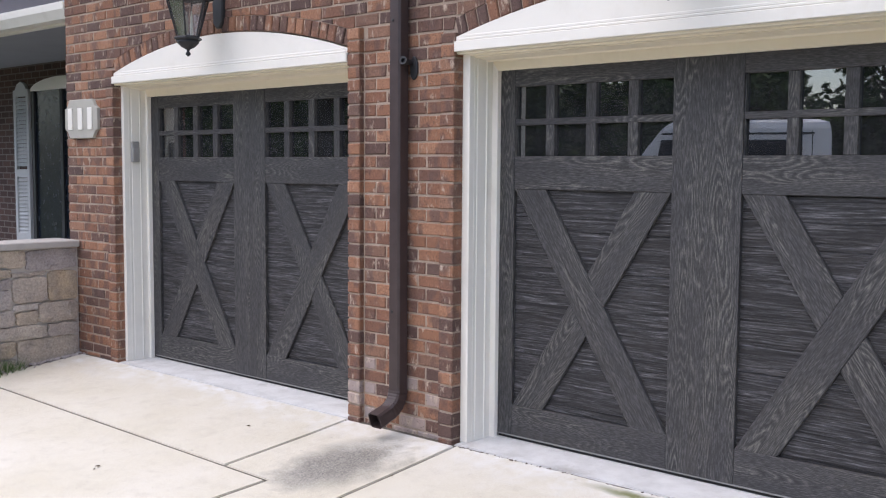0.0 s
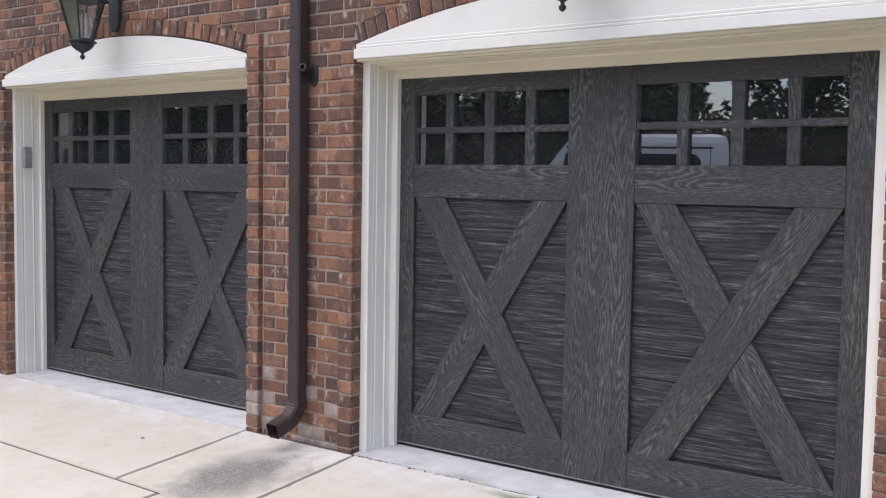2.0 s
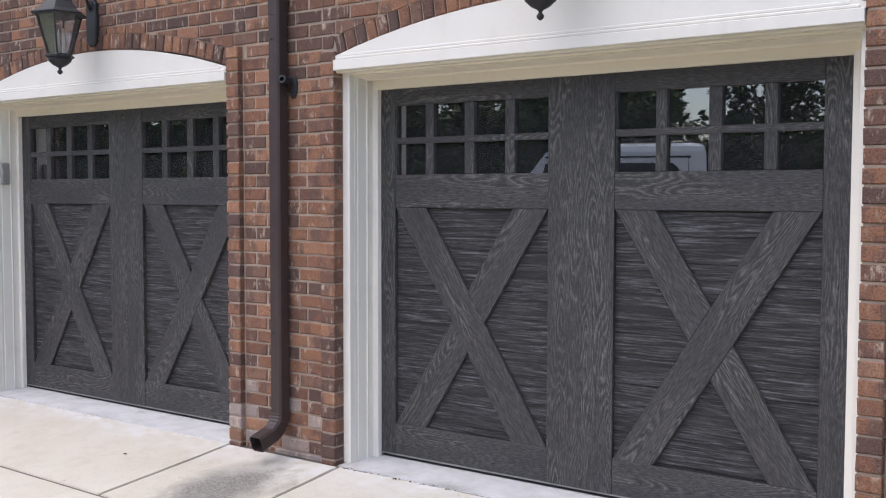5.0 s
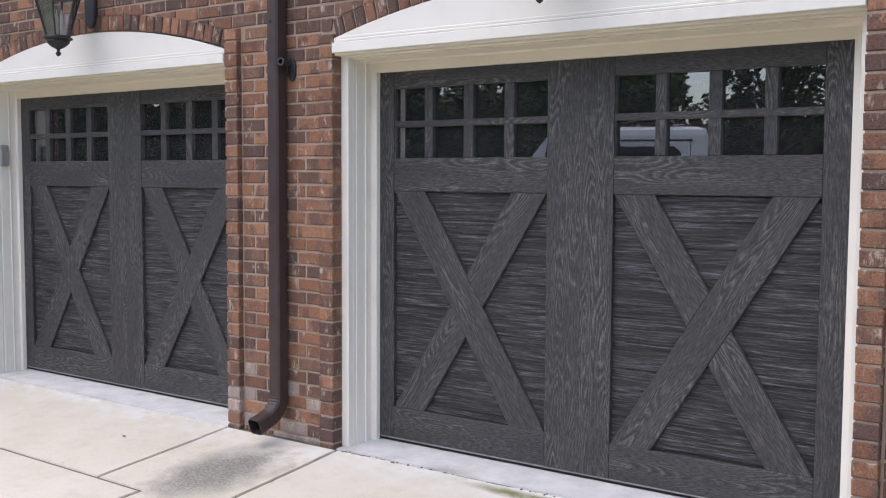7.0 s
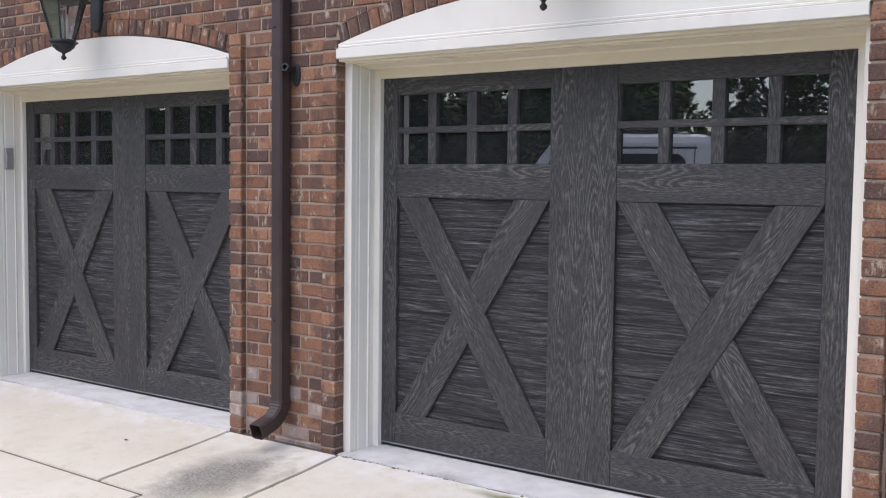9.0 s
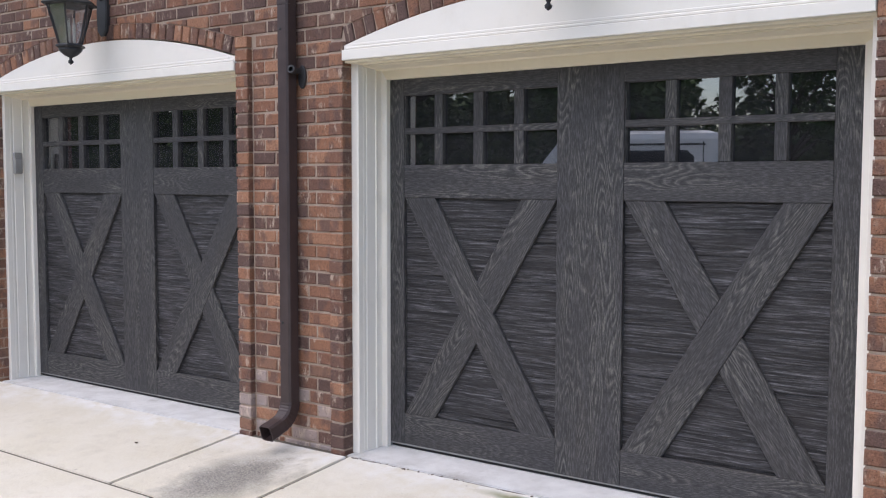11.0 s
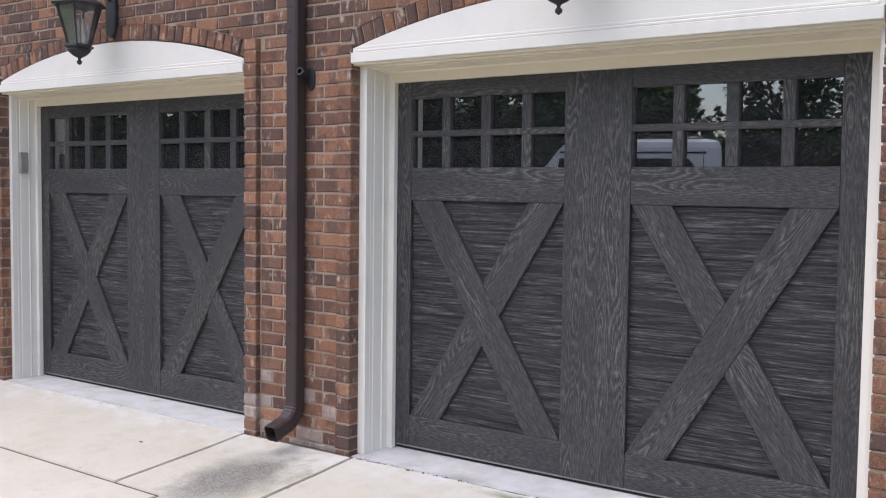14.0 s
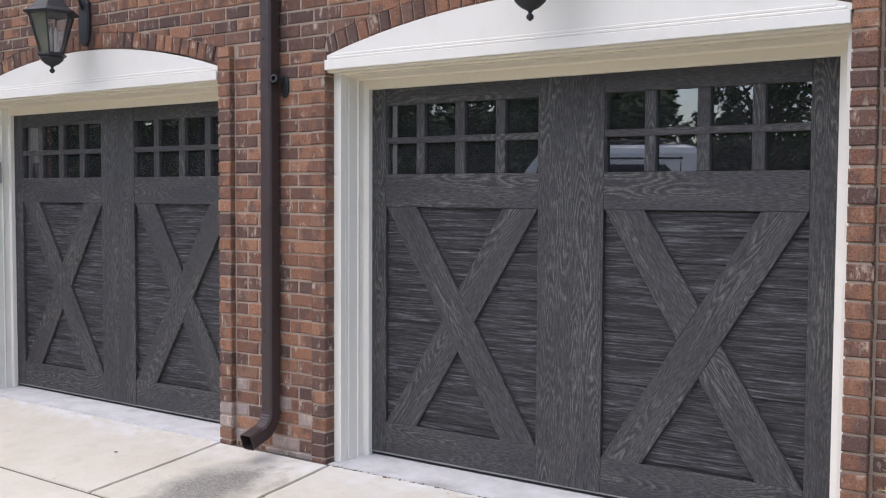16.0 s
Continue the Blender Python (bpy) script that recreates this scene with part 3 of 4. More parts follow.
def garage_door(d, label):
    x0, x1 = d["x0"], d["x1"]
    k = (x1 - x0) / 2.588
    X = lambda v: x0 + v * k
    F = 0.200
    t = thing("garage_door", ((x0 + x1) / 2, F, 0), label, "garage door", "carriage-style garage doors")
    Z0, Z1, PB, PT, WB, WT = 0.018, 2.134, 0.198, 1.453, 1.640, 2.034
    board(rect(X(0), X(0.104), Z0, Z1), F, F + 0.05, t, "stile", 90)
    board(rect(X(2.484), d["xr"], Z0, Z1), F, F + 0.05, t, "stile", 90)
    board(rect(X(1.108), X(1.2945), Z0, Z1), F, F + 0.05, t, "stile", 90, bevel=0.0006)
    board(rect(X(1.2945), X(1.482), Z0, Z1), F, F + 0.05, t, "stile", 90, bevel=0.0006)
    part("bottom_seal", box(X(0) + 0.004, d["xr"] - 0.004, F + 0.012, F + 0.045, -0.006, Z0 - 0.009, 0.003), RUBBER, t, "black rubber seal")
    part("retainer", box(X(0) + 0.003, d["xr"] - 0.003, F + 0.004, F + 0.046, Z0 - 0.0085, Z0 - 0.0005, 0.001), GREY, t, "grey aluminium retainer")
    for s, (a, b) in enumerate(((0.104, 1.108), (1.482, 2.484))):
        a, b = X(a), X(b)
        w = b - a
        board(rect(a, b, WT, Z1), F + 0.0015, F + 0.05, t, "rail")
        board(rect(a, b, PT, WB), F + 0.0015, F + 0.05, t, "rail")
        board(rect(a, b, Z0, PB), F + 0.0015, F + 0.05, t, "rail")
        # rough-sawn boards behind the braces, laid in thin uneven laps
        rng = random.Random(7 + s + int(100 * abs(x0)))
        own, z, prof = bmesh.new(), PB - 0.01, []
        while z < PT + 0.01:
            h = rng.choice((0.006, 0.009, 0.013, 0.02, 0.028))
            y = F + 0.026 + rng.uniform(-0.0022, 0.0022) + (0.004 if rng.random() < 0.07 else 0)
            prof += [(y, z), (y - rng.uniform(0, 0.0012), z + h - 0.0015)]
            z += h
        ring = [[own.verts.new((x, y, zz)) for y, zz in prof] for x in (-w / 2, w / 2)]
        for i in range(len(prof) - 1):
            own.faces.new((ring[0][i], ring[1][i], ring[1][i + 1], ring[0][i + 1]))
        back = [[own.verts.new((x, F + 0.05, zz)) for zz in (prof[0][1], prof[-1][1])] for x in (-w / 2, w / 2)]
        own.faces.new((back[0][0], back[0][1], back[1][1], back[1][0]))
        own.faces.new((ring[0][-1], ring[1][-1], back[1][1], back[0][1]))
        own.faces.new((ring[0][0], back[0][0], back[1][0], ring[1][0]))
        part("panel", own, FIELD, t, "dark rough-sawn horizontal boards", m=Matrix.Translation(((a + b) / 2, 0, 0)))
        # crossed braces: one runs through, the other is cut to it
        bw = 0.216 * k
        ang = math.degrees(math.atan2(PT - PB, w - bw))
        fl = lambda p: [(a + b - x, z) for x, z in p] if s else p
        sg = -1 if s else 1
        board(fl([(a + 0.004, PT), (b - bw - 0.002, PB), (b - 0.002, PB), (a + bw, PT)]), F + 0.003, F + 0.03, t, "brace", -ang * sg)
        # the cut brace: from the bottom corner to the through brace, and on to the top corner
        def meet(px_top, px_bot, qx_top, qx_bot):
            f = (qx_top - px_top) / ((px_bot - px_top) - (qx_bot - qx_top))
            return (px_top + f * (px_bot - px_top), PT - f * (PT - PB))
        TL, TR = (b - bw, a + 0.004), (b - 0.004, a + bw)
        ml, mr = (a + 0.004, b - bw - 0.002), (a + bw, b - 0.002)
        p1, p2 = meet(ml[0], ml[1], TL[0], TL[1]), meet(ml[0], ml[1], TR[0], TR[1])
        q1, q2 = meet(mr[0], mr[1], TL[0], TL[1]), meet(mr[0], mr[1], TR[0], TR[1])
        board(fl([(TL[1], PB), (TR[1], PB), p2, p1]), F + 0.0045, F + 0.03, t, "brace", ang * sg)
        board(fl([q1, q2, (TR[0], PT), (TL[0], PT)]), F + 0.0045, F + 0.03, t, "brace", ang * sg)
        # glazed lights: two rows of four
        cols = [(0.008, 0.212), (0.270, 0.476), (0.540, 0.737), (0.797, 0.998)]
        rows = [(WB + 0.002, 1.815), (1.850, WT - 0.002)]
        part("muntin", prism(rect(a, b, 1.815, 1.850), F + 0.004, F + 0.04, 0.003), WOOD, t)
        edges = [0.0] + [v * k for c in cols for v in c] + [w]
        for i in range(0, len(edges), 2):
            for r0, r1 in rows:
                e0, e1 = edges[i], edges[i + 1]
                if e1 - e0 > 0.004:
                    board(rect(a + e0, a + e1, r0 - 0.0015, r1 + 0.0015), F + 0.0055, F + 0.04, t, "muntin", 90)
        for c0, c1 in cols:
            for r0, r1 in rows:
                pane = part("pane", box(a + c0 * k - 0.004, a + c1 * k + 0.004, F + 0.030, F + 0.034, r0 - 0.004, r1 + 0.004), GLASS, t, "dark reflecting glass pane")
                pane.visible_shadow = False
    return t


garage_door(DOORS[0], "charcoal-stained oak carriage door with crossed braces, closed, narrower")
garage_door(DOORS[1], "charcoal-stained oak carriage door with crossed braces, closed, wider")


# ---- downspout ----
def square_pipe(points, half, parent, name, ribs=False):
    own = bmesh.new()
    rings = []
    for i, (p, d) in enumerate(points):
        side = Vector((1, 0, 0))
        nrm = side.cross(Vector(d)).normalized()
        h = half * (1.05 if ribs and i % 2 else 1.0)
        c = 0.25
        ring = []
        for u, v in ((-1, -1 + c), (-1, 1 - c), (-1 + c, 1), (1 - c, 1), (1, 1 - c), (1, -1 + c), (1 - c, -1), (-1 + c, -1)):
            ring.append(own.verts.new(Vector(p) + side * u * h + nrm * v * h))
        rings.append(ring)
    for p, q in zip(rings, rings[1:]):
        for j in range(8):
            own.faces.new((p[j], p[(j + 1) % 8], q[(j + 1) % 8], q[j]))
    inner = [[own.verts.new(v.co + (Vector(points[-1][0]) - v.co) * 0.1) for v in rings[-1]]]
    deep = Vector(points[-1][1]) * -0.06
    inner.append([own.verts.new(v.co + deep) for v in inner[0]])
    for p, q in ((rings[-1], inner[0]), (inner[0], inner[1])):
        for j in range(8):
            own.faces.new((p[j], p[(j + 1) % 8], q[(j + 1) % 8], q[j]))
    own.faces.new(inner[1])
    bmesh.ops.recalc_face_normals(own, faces=own.faces)
    return part(name, own, BROWN, parent)


PX, PY, PH = -0.498, -0.128, 0.043
spout = thing("downspout", (PX, PY, 0.2), "dark brown square metal downspout fixed to the brick pier", "downspout")
square_pipe([((PX, PY, 3.05), (0, 0, -1)), ((PX, PY, 2.56), (0, 0, -1))], PH * 1.06, spout, "pipe")
square_pipe([((PX, PY, 2.60), (0, 0, -1)), ((PX, PY, 0.225), (0, 0, -1))], PH, spout, "pipe")
bend = []
for i in range(13):
    a = radians(72) * i / 12
    bend.append(((PX, PY - 0.13 * (1 - math.cos(a)), 0.28 - 0.13 * math.sin(a) - 0.032), (0, -math.sin(a), -math.cos(a))))
e_, d_ = bend[-1]
bend.append(((PX, e_[1] + d_[1] * 0.11, e_[2] + d_[2] * 0.11), d_))
square_pipe(bend, PH * 1.04, spout, "elbow", True)
strap = prism([(PX + PH + 0.032 + 0.030 * math.cos(u), 2.148 + 0.068 * math.sin(u)) for u in [math.pi * i / 8 for i in range(16)]], FACE - 0.014, FACE - 0.001, 0.005)
box(PX + PH + 0.010, PX + PH + 0.034, PY - PH + 0.028, FACE - 0.002, 2.165, 2.195, 0.004, strap)
part("bracket", strap, BLACK, spout, "black iron bracket")
own = bmesh.new()
rings = [[own.verts.new((r * math.cos(2 * math.pi * i / 14), r * math.sin(2 * math.pi * i / 14), z)) for i in range(14)] for r, z in ((0.024, 0.0), (0.024, 0.032), (0.014, 0.032), (0.014, 0.006))]
for a, b in zip(rings, rings[1:]):
    for i in range(14):
        own.faces.new((a[i], a[(i + 1) % 14], b[(i + 1) % 14], b[i]))
own.faces.new(rings[-1])
own.faces.new(rings[0][::-1])
bmesh.ops.recalc_face_normals(own, faces=own.faces)
part("socket", own, BLACK, spout, "open black iron socket", m=Matrix.Translation((PX + PH + 0.022, PY - PH + 0.03, 2.182)) @ Matrix.Rotation(radians(14), 4, "Z") @ Matrix.Rotation(radians(82), 4, "X"))
for zz in (0.72, 2.42):
    part("screw", lathe([(0.009, 0), (0.009, 0.003), (0.004, 0.005)], 8), BLACK, spout, m=Matrix.Translation((PX - 0.01, PY - PH - 0.0005, zz)) @ Matrix.Rotation(radians(90), 4, "X"))


# ---- wall lanterns ----
def lantern(x, yaw):
    y, z = -0.345, 2.318
    t = thing("wall_lantern", (x, FACE, 2.72), "black iron carriage lantern with clear glass on a scrolled bracket", "lantern", "lanterns over the garage doors")
    part("finial", lathe([(0.004, z), (0.016, z + 0.01), (0.018, z + 0.022), (0.008, z + 0.034), (0.012, z + 0.045), (0.045, z + 0.062), (0.07, z + 0.085), (0.078, z + 0.105)], 12, (x, y)), BLACK, t, smooth=True)
    part("base_ring", lathe([(0.078, z + 0.104), (0.098, z + 0.115), (0.098, z + 0.123), (0.074, z + 0.135)], 6, (x, y), yaw), BLACK, t)
    b0, b1, r0, r1 = z + 0.135, z + 0.385, 0.076, 0.148
    for i in range(6):
        u = yaw + math.pi / 3 * i
        p, q = (x + r0 * math.cos(u), y + r0 * math.sin(u), b0), (x + r1 * math.cos(u), y + r1 * math.sin(u), b1)
        part("glazing_bar", tube([p, q], 0.007, 4), BLACK, t)
        v = u + math.pi / 3
        own = bmesh.new()
        f = 0.95
        qs = [(x + r0 * f * math.cos(u), y + r0 * f * math.sin(u), b0), (x + r0 * f * math.cos(v), y + r0 * f * math.sin(v), b0), (x + r1 * f * math.cos(v), y + r1 * f * math.sin(v), b1), (x + r1 * f * math.cos(u), y + r1 * f * math.sin(u), b1)]
        own.faces.new([own.verts.new(c) for c in qs])
        bmesh.ops.solidify(own, geom=own.faces[:], thickness=0.003)
        g = part("glass", own, LAMPGLASS, t, "clear glass")
        g.visible_shadow = False
    part("roof", lathe([(0.14, b1 - 0.004), (0.182, b1 + 0.002), (0.185, b1 + 0.012), (0.132, b1 + 0.04), (0.092, b1 + 0.09), (0.074, b1 + 0.15), (0.07, b1 + 0.16), (0.05, b1 + 0.185), (0.03, b1 + 0.2)], 6, (x, y), yaw), BLACK, t)
    part("top_knob", lathe([(0.012, b1 + 0.19), (0.022, b1 + 0.21), (0.02, b1 + 0.225), (0.006, b1 + 0.24)], 10, (x, y)), BLACK, t, smooth=True)
    for i in range(3):
        u = yaw + 2 * math.pi / 3 * i + 0.4
        sx, sy = x + 0.026 * math.cos(u), y + 0.026 * math.sin(u)
        part("candle_sleeve", lathe([(0.011, b0 - 0.005), (0.011, b0 + 0.12), (0.006, b0 + 0.14), (0.003, b0 + 0.17)], 8, (sx, sy)), CANDLE, t, "ivory candle sleeve")
    part("back_plate", prism([(x - 0.05, z + 0.25), (x - 0.02, z + 0.215), (x + 0.02, z + 0.215), (x + 0.05, z + 0.25), (x + 0.058, z + 0.38), (x + 0.05, z + 0.5), (x, z + 0.55), (x - 0.05, z + 0.5), (x - 0.058, z + 0.38)], FACE - 0.03, FACE + 0.004, 0.008), BLACK, t)
    arm = []
    for i in range(15):
        f = i / 14
        arm.append((x, FACE - 0.03 + (y - FACE + 0.03) * f, z + 0.43 + 0.24 * math.sin(math.pi * (0.1 + 0.72 * f)) - 0.08 * (1 - f) + 0.03))
    arm[-1] = (x, y, b1 + 0.215)
    part("arm", tube(arm, 0.011, 8), BLACK, t, smooth=True)
    return t


lantern(-2.285, 0.25)
lantern(1.365, 0.25)

# ---- small fittings ----
x_ = DOORS[0]["bl"]
keypad = thing("keypad", (x_ + 0.05, 0.05, 1.68), "small grey plastic garage door keypad on the jamb", "keypad")
part("case", box(x_ + 0.046, x_ + 0.072, 0.015, 0.085, 1.6, 1.765, 0.006), GREY, keypad)
part("flap", box(x_ + 0.0725, x_ + 0.080, 0.02, 0.08, 1.61, 1.72, 0.003), GREY, keypad, "grey flip cover")

plaque = thing("number_plaque", (-4.17, FACE, 1.95), "putty-coloured notched plaque with three raised white bars", "plaque")
px0, px1, pz0, pz1, c_ = -4.43, -3.915, 1.795, 2.115, 0.075
outline = [(px0 + c_, pz0), (px1 - c_, pz0), (px1 - c_ * 0.5, pz0 + c_ * 0.75), (px1, pz0 + c_), (px1, pz1 - c_), (px1 - c_ * 0.5, pz1 - c_ * 0.75), (px1 - c_, pz1), (px0 + c_, pz1), (px0 + c_ * 0.5, pz1 - c_ * 0.75), (px0, pz1 - c_), (px0, pz0 + c_), (px0 + c_ * 0.5, pz0 + c_ * 0.75)]
part("plate", prism(outline, FACE - 0.026, FACE + 0.002, 0.004), PLAQUE, plaque)
for cx_ in (-4.335, -4.175, -4.02):
    part("bar", box(cx_ - 0.035, cx_ + 0.035, FACE - 0.036, FACE - 0.026, 1.865, 2.045, 0.003), WHITE, plaque, "raised white bar")

# ---- eaves over the brick ----
piece("trim_frieze", box(WALL_L - 0.02, WALL_R + 0.02, FACE - 0.03, CORE_BACK, WALL_TOP + 0.002, WALL_TOP + 0.22, 0.006), SOFFIT, "painted frieze board under the eaves", "trim", "structure")
piece("soffit", box(WALL_L - 0.02, WALL_R + 0.3, -0.22, CORE_BACK, WALL_TOP + 0.225, WALL_TOP + 0.25), SOFFIT, "painted soffit of the garage roof", "soffit", "structure")
own = bmesh.new()
for x, y, z in ((WALL_L - 0.03, -0.27, 3.40), (WALL_R + 0.35, -0.27, 3.40), (WALL_R + 0.35, 6.3, 5.6), (WALL_L - 0.03, 6.3, 5.6)):
    own.verts.new((x, y, z))
own.faces.new(own.verts[:])
bmesh.ops.solidify(own, geom=own.faces[:], thickness=0.06)
piece("roof", own, SHINGLE, "grey shingle roof over the garage", "roof", "structure")

# ---- porch beside the garage ----
PB_Y = 1.60
piece("wall_porch", box(-13.0, -4.452, PB_Y, PB_Y + 0.2, -0.15, 3.0), mat_shaded_brickwork(), "brown brick wall at the back of the porch, coloured for deep shade", "wall", "structure")
piece("floor_porch", box(-13.0, -4.452, 0.0, PB_Y, -0.14, 0.06), APRON, "concrete porch floor", "floor", "structure")
piece("ceiling_porch", box(-13.0, -4.452, 0.12, PB_Y, 2.80, 2.83), PORCHPAINT, "grey painted porch ceiling", "ceiling", "structure")
gut = thing("gutter", (-8, 0.05, 2.85), "white metal gutter and fascia along the porch eave", "gutter", kind="structure")
part("fascia", box(-13.0, -4.455, 0.08, 0.118, 2.79, 2.93, 0.003), WHITE, gut)
prof = [(-0.08, 2.935), (-0.075, 2.89), (-0.05, 2.85), (-0.03, 2.815), (0.079, 2.815), (0.079, 2.95), (0.07, 2.95), (0.07, 2.83), (-0.02, 2.83), (-0.065, 2.945), (-0.08, 2.95)]
own = bmesh.new()
ends = [[own.verts.new((x, y, z)) for y, z in prof] for x in (-13.0, -4.47)]
for i in range(len(prof)):
    own.faces.new((ends[0][i], ends[1][i], ends[1][(i + 1) % len(prof)], ends[0][(i + 1) % len(prof)]))
own.faces.new(ends[0])
own.faces.new(ends[1][::-1])
bmesh.ops.recalc_face_normals(own, faces=own.faces)
part("trough", own, WHITE, gut)
own = bmesh.new()
for x, y, z in ((-13.0, 0.0, 2.975), (-4.46, 0.0, 2.975), (-4.46, 3.5, 4.4), (-13.0, 3.5, 4.4)):
    own.verts.new((x, y, z))
own.faces.new(own.verts[:])
bmesh.ops.solidify(own, geom=own.faces[:], thickness=0.02)
piece("roof_porch", own, SHINGLE, "grey shingle porch roof", "roof", "structure")

sh = thing("shutter", (-8.62, PB_Y, 1.6), "grey louvred window shutter with an arched top", "shutter")
SY = PB_Y - 0.045
for a, b in ((-8.81, -8.755), (-8.485, -8.43)):
    part("stile", box(a, b, SY, PB_Y - 0.002, 0.62, 2.50, 0.003), SHUTTER, sh)
for z0, z1 in ((0.62, 0.72), (1.42, 1.52)):
    part("rail", box(-8.754, -8.486, SY + 0.001, PB_Y - 0.002, z0, z1, 0.003), SHUTTER, sh)
part("rail", prism([(-8.754, 2.42), (-8.486, 2.42), (-8.486, 2.52), (-8.54, 2.575), (-8.62, 2.6), (-8.70, 2.575), (-8.754, 2.52)], SY + 0.001, PB_Y - 0.002, 0.003), SHUTTER, sh)
for i in range(36):
    z = 0.735 + i * 0.047
    if 1.40 < z < 1.54 or z > 2.41:
        continue
    part("louvre", link("louvre", box(-8.754, -8.486, -0.024, 0.024, -0.004, 0.004), SHUTTER), None, sh, m=Matrix.Translation((0, PB_Y - 0.025, z)) @ Matrix.Rotation(radians(58), 4, "X"))
win = thing("window_porch", (-7.6, PB_Y, 1.5), "tall dark porch window with a white arched head", "window", kind="structure")
part("pane", box(-8.33, -6.9, PB_Y - 0.012, PB_Y - 0.004, 0.1, 2.47), NAVY, win, "dark blue-grey glass")
part("frame", box(-8.35, -8.29, PB_Y - 0.04, PB_Y - 0.001, 0.1, 2.47, 0.003), BLACK, win)
part("frame", box(-7.66, -7.60, PB_Y - 0.04, PB_Y - 0.001, 0.1, 2.47, 0.003), BLACK, win)
head = [(-8.36, 2.47), (-6.9, 2.47)] + [(-7.63 + 0.73 * math.cos(u), 2.47 + 0.15 * math.sin(u)) for u in [math.pi * i / 16 for i in range(1, 16)]]
part("arched_head", prism(head, PB_Y - 0.05, PB_Y - 0.001, 0.003), WHITE, win)

# ---- stone wall of the porch ----
sw = thing("wall_stone", (-4.45, -1.5, -0.1), "low wall of split tan and grey rubble stone with a sawn cap", "wall", kind="structure")
SX = -4.31
part("mortar", box(-4.60, SX - 0.006, -3.4, FACE - 0.004, -0.4, 0.885), STONE_MORTAR, sw)
part("cap", box(-4.64, SX + 0.045, -3.44, FACE - 0.006, 0.887, 0.945, 0.008), CAPSTONE, sw, "smooth sawn grey capstone")


def stone(y0, y1, z0, z1, rng):
    """A split stone with a ragged outline and an uneven, pillowed face; y0 is its house end."""
    own = bmesh.new()
    w, h, cy, cz, ring = y0 - y1, z1 - z0, (y0 + y1) / 2, (z0 + z1) / 2, []
    k, seed = 32, rng.uniform(0, 99)
    for i in range(k):
        u = 2 * math.pi * (i + 0.5) / k
        c_, s_ = math.cos(u), math.sin(u)
        f = (abs(c_) ** 14 + abs(s_) ** 14) ** (-1 / 14)
        ring.append((cy + c_ * f * (w / 2 - 0.004 + 0.012 * noise.noise((seed, i * 0.45, 0))), cz + s_ * f * (h / 2 - 0.003 + 0.016 * noise.noise((seed, 9, i * 0.45)))))
    proud, tilt, turn = rng.uniform(0.008, 0.032), rng.uniform(-0.03, 0.03), rng.uniform(-0.05, 0.05)
    layers = []
    for depth, size in ((-0.05, 1.0), (-0.008, 1.0), (0.7, 0.985), (1.0, 0.93), (1.1, 0.5)):
        x = SX + (depth if depth < 0 else depth * proud)
        rough = 0.009 if depth > 0.9 else 0.003
        layers.append([own.verts.new((x + (rough * noise.noise((p * 14, q * 14, seed)) + tilt * (p - cy) + turn * (q - cz) if depth > 0 else 0), cy + (p - cy) * size, cz + (q - cz) * size)) for p, q in ring])
    for l0, l1 in zip(layers, layers[1:]):
        for i in range(k):
            own.faces.new((l0[i], l0[(i + 1) % k], l1[(i + 1) % k], l1[i]))
    own.faces.new(layers[-1])
    bmesh.ops.recalc_face_normals(own, faces=own.faces)
    part("stone", own, STONE, sw)


rng = random.Random(4)
# the broad coursed stones next to the pier, then random rubble
for y0, y1, z0, z1 in ((-0.09, -0.54, 0.705, 0.884), (-0.54, -0.95, 0.74, 0.884), (-0.09, -0.36, 0.445, 0.702), (-0.36, -0.66, 0.662, 0.703), (-0.36, -0.66, 0.45, 0.66), (-0.66, -0.95, 0.66, 0.738), (-0.66, -0.95, 0.572, 0.658),
                       (-0.66, -0.95, 0.405, 0.57), (-0.09, -0.44, 0.266, 0.442), (-0.44, -0.655, 0.386, 0.446), (-0.44, -0.635, 0.268, 0.384), (-0.64, -0.95, 0.268, 0.402), (-0.09, -0.37, 0.152, 0.264), (-0.37, -0.95, 0.15, 0.265),
                       (-0.09, -0.63, -0.07, 0.149), (-0.635, -0.95, 0.012, 0.147), (-0.635, -0.95, -0.12, 0.01)):
    stone(y0, y1, z0, z1, rng)
z = -0.2
while z < 0.86:
    h, y = min(rng.choice((0.09, 0.13, 0.17, 0.21)), 0.883 - z), -0.952
    while y > -3.35:
        w = rng.uniform(0.2, 0.55)
        if h > 0.03:
            stone(y, y - w, z, z + h, rng)
        y -= w
    z += h


# ---- planting ----
def leaf_cloud(own, centre, size, count, rng, leaf=0.1, flat=1.0):
    for _ in range(count):
        v = Vector((rng.gauss(0, 1), rng.gauss(0, 1), rng.gauss(0, 1) * flat))
        v = v.normalized() * rng.uniform(0.35, 1.0) ** 0.5
        p = Vector(centre) + Vector((v.x * size, v.y * size, v.z * size * 0.8))
        a = Vector((rng.uniform(-1, 1), rng.uniform(-1, 1), rng.uniform(-0.6, 0.6))).normalized() * leaf * rng.uniform(0.6, 1.2)
        b = a.cross(Vector((rng.uniform(-1, 1), rng.uniform(-1, 1), rng.uniform(0.2, 1)))).normalized() * a.length * 0.55
        own.faces.new([own.verts.new(c) for c in (p - a, p + b, p + a, p - b)])


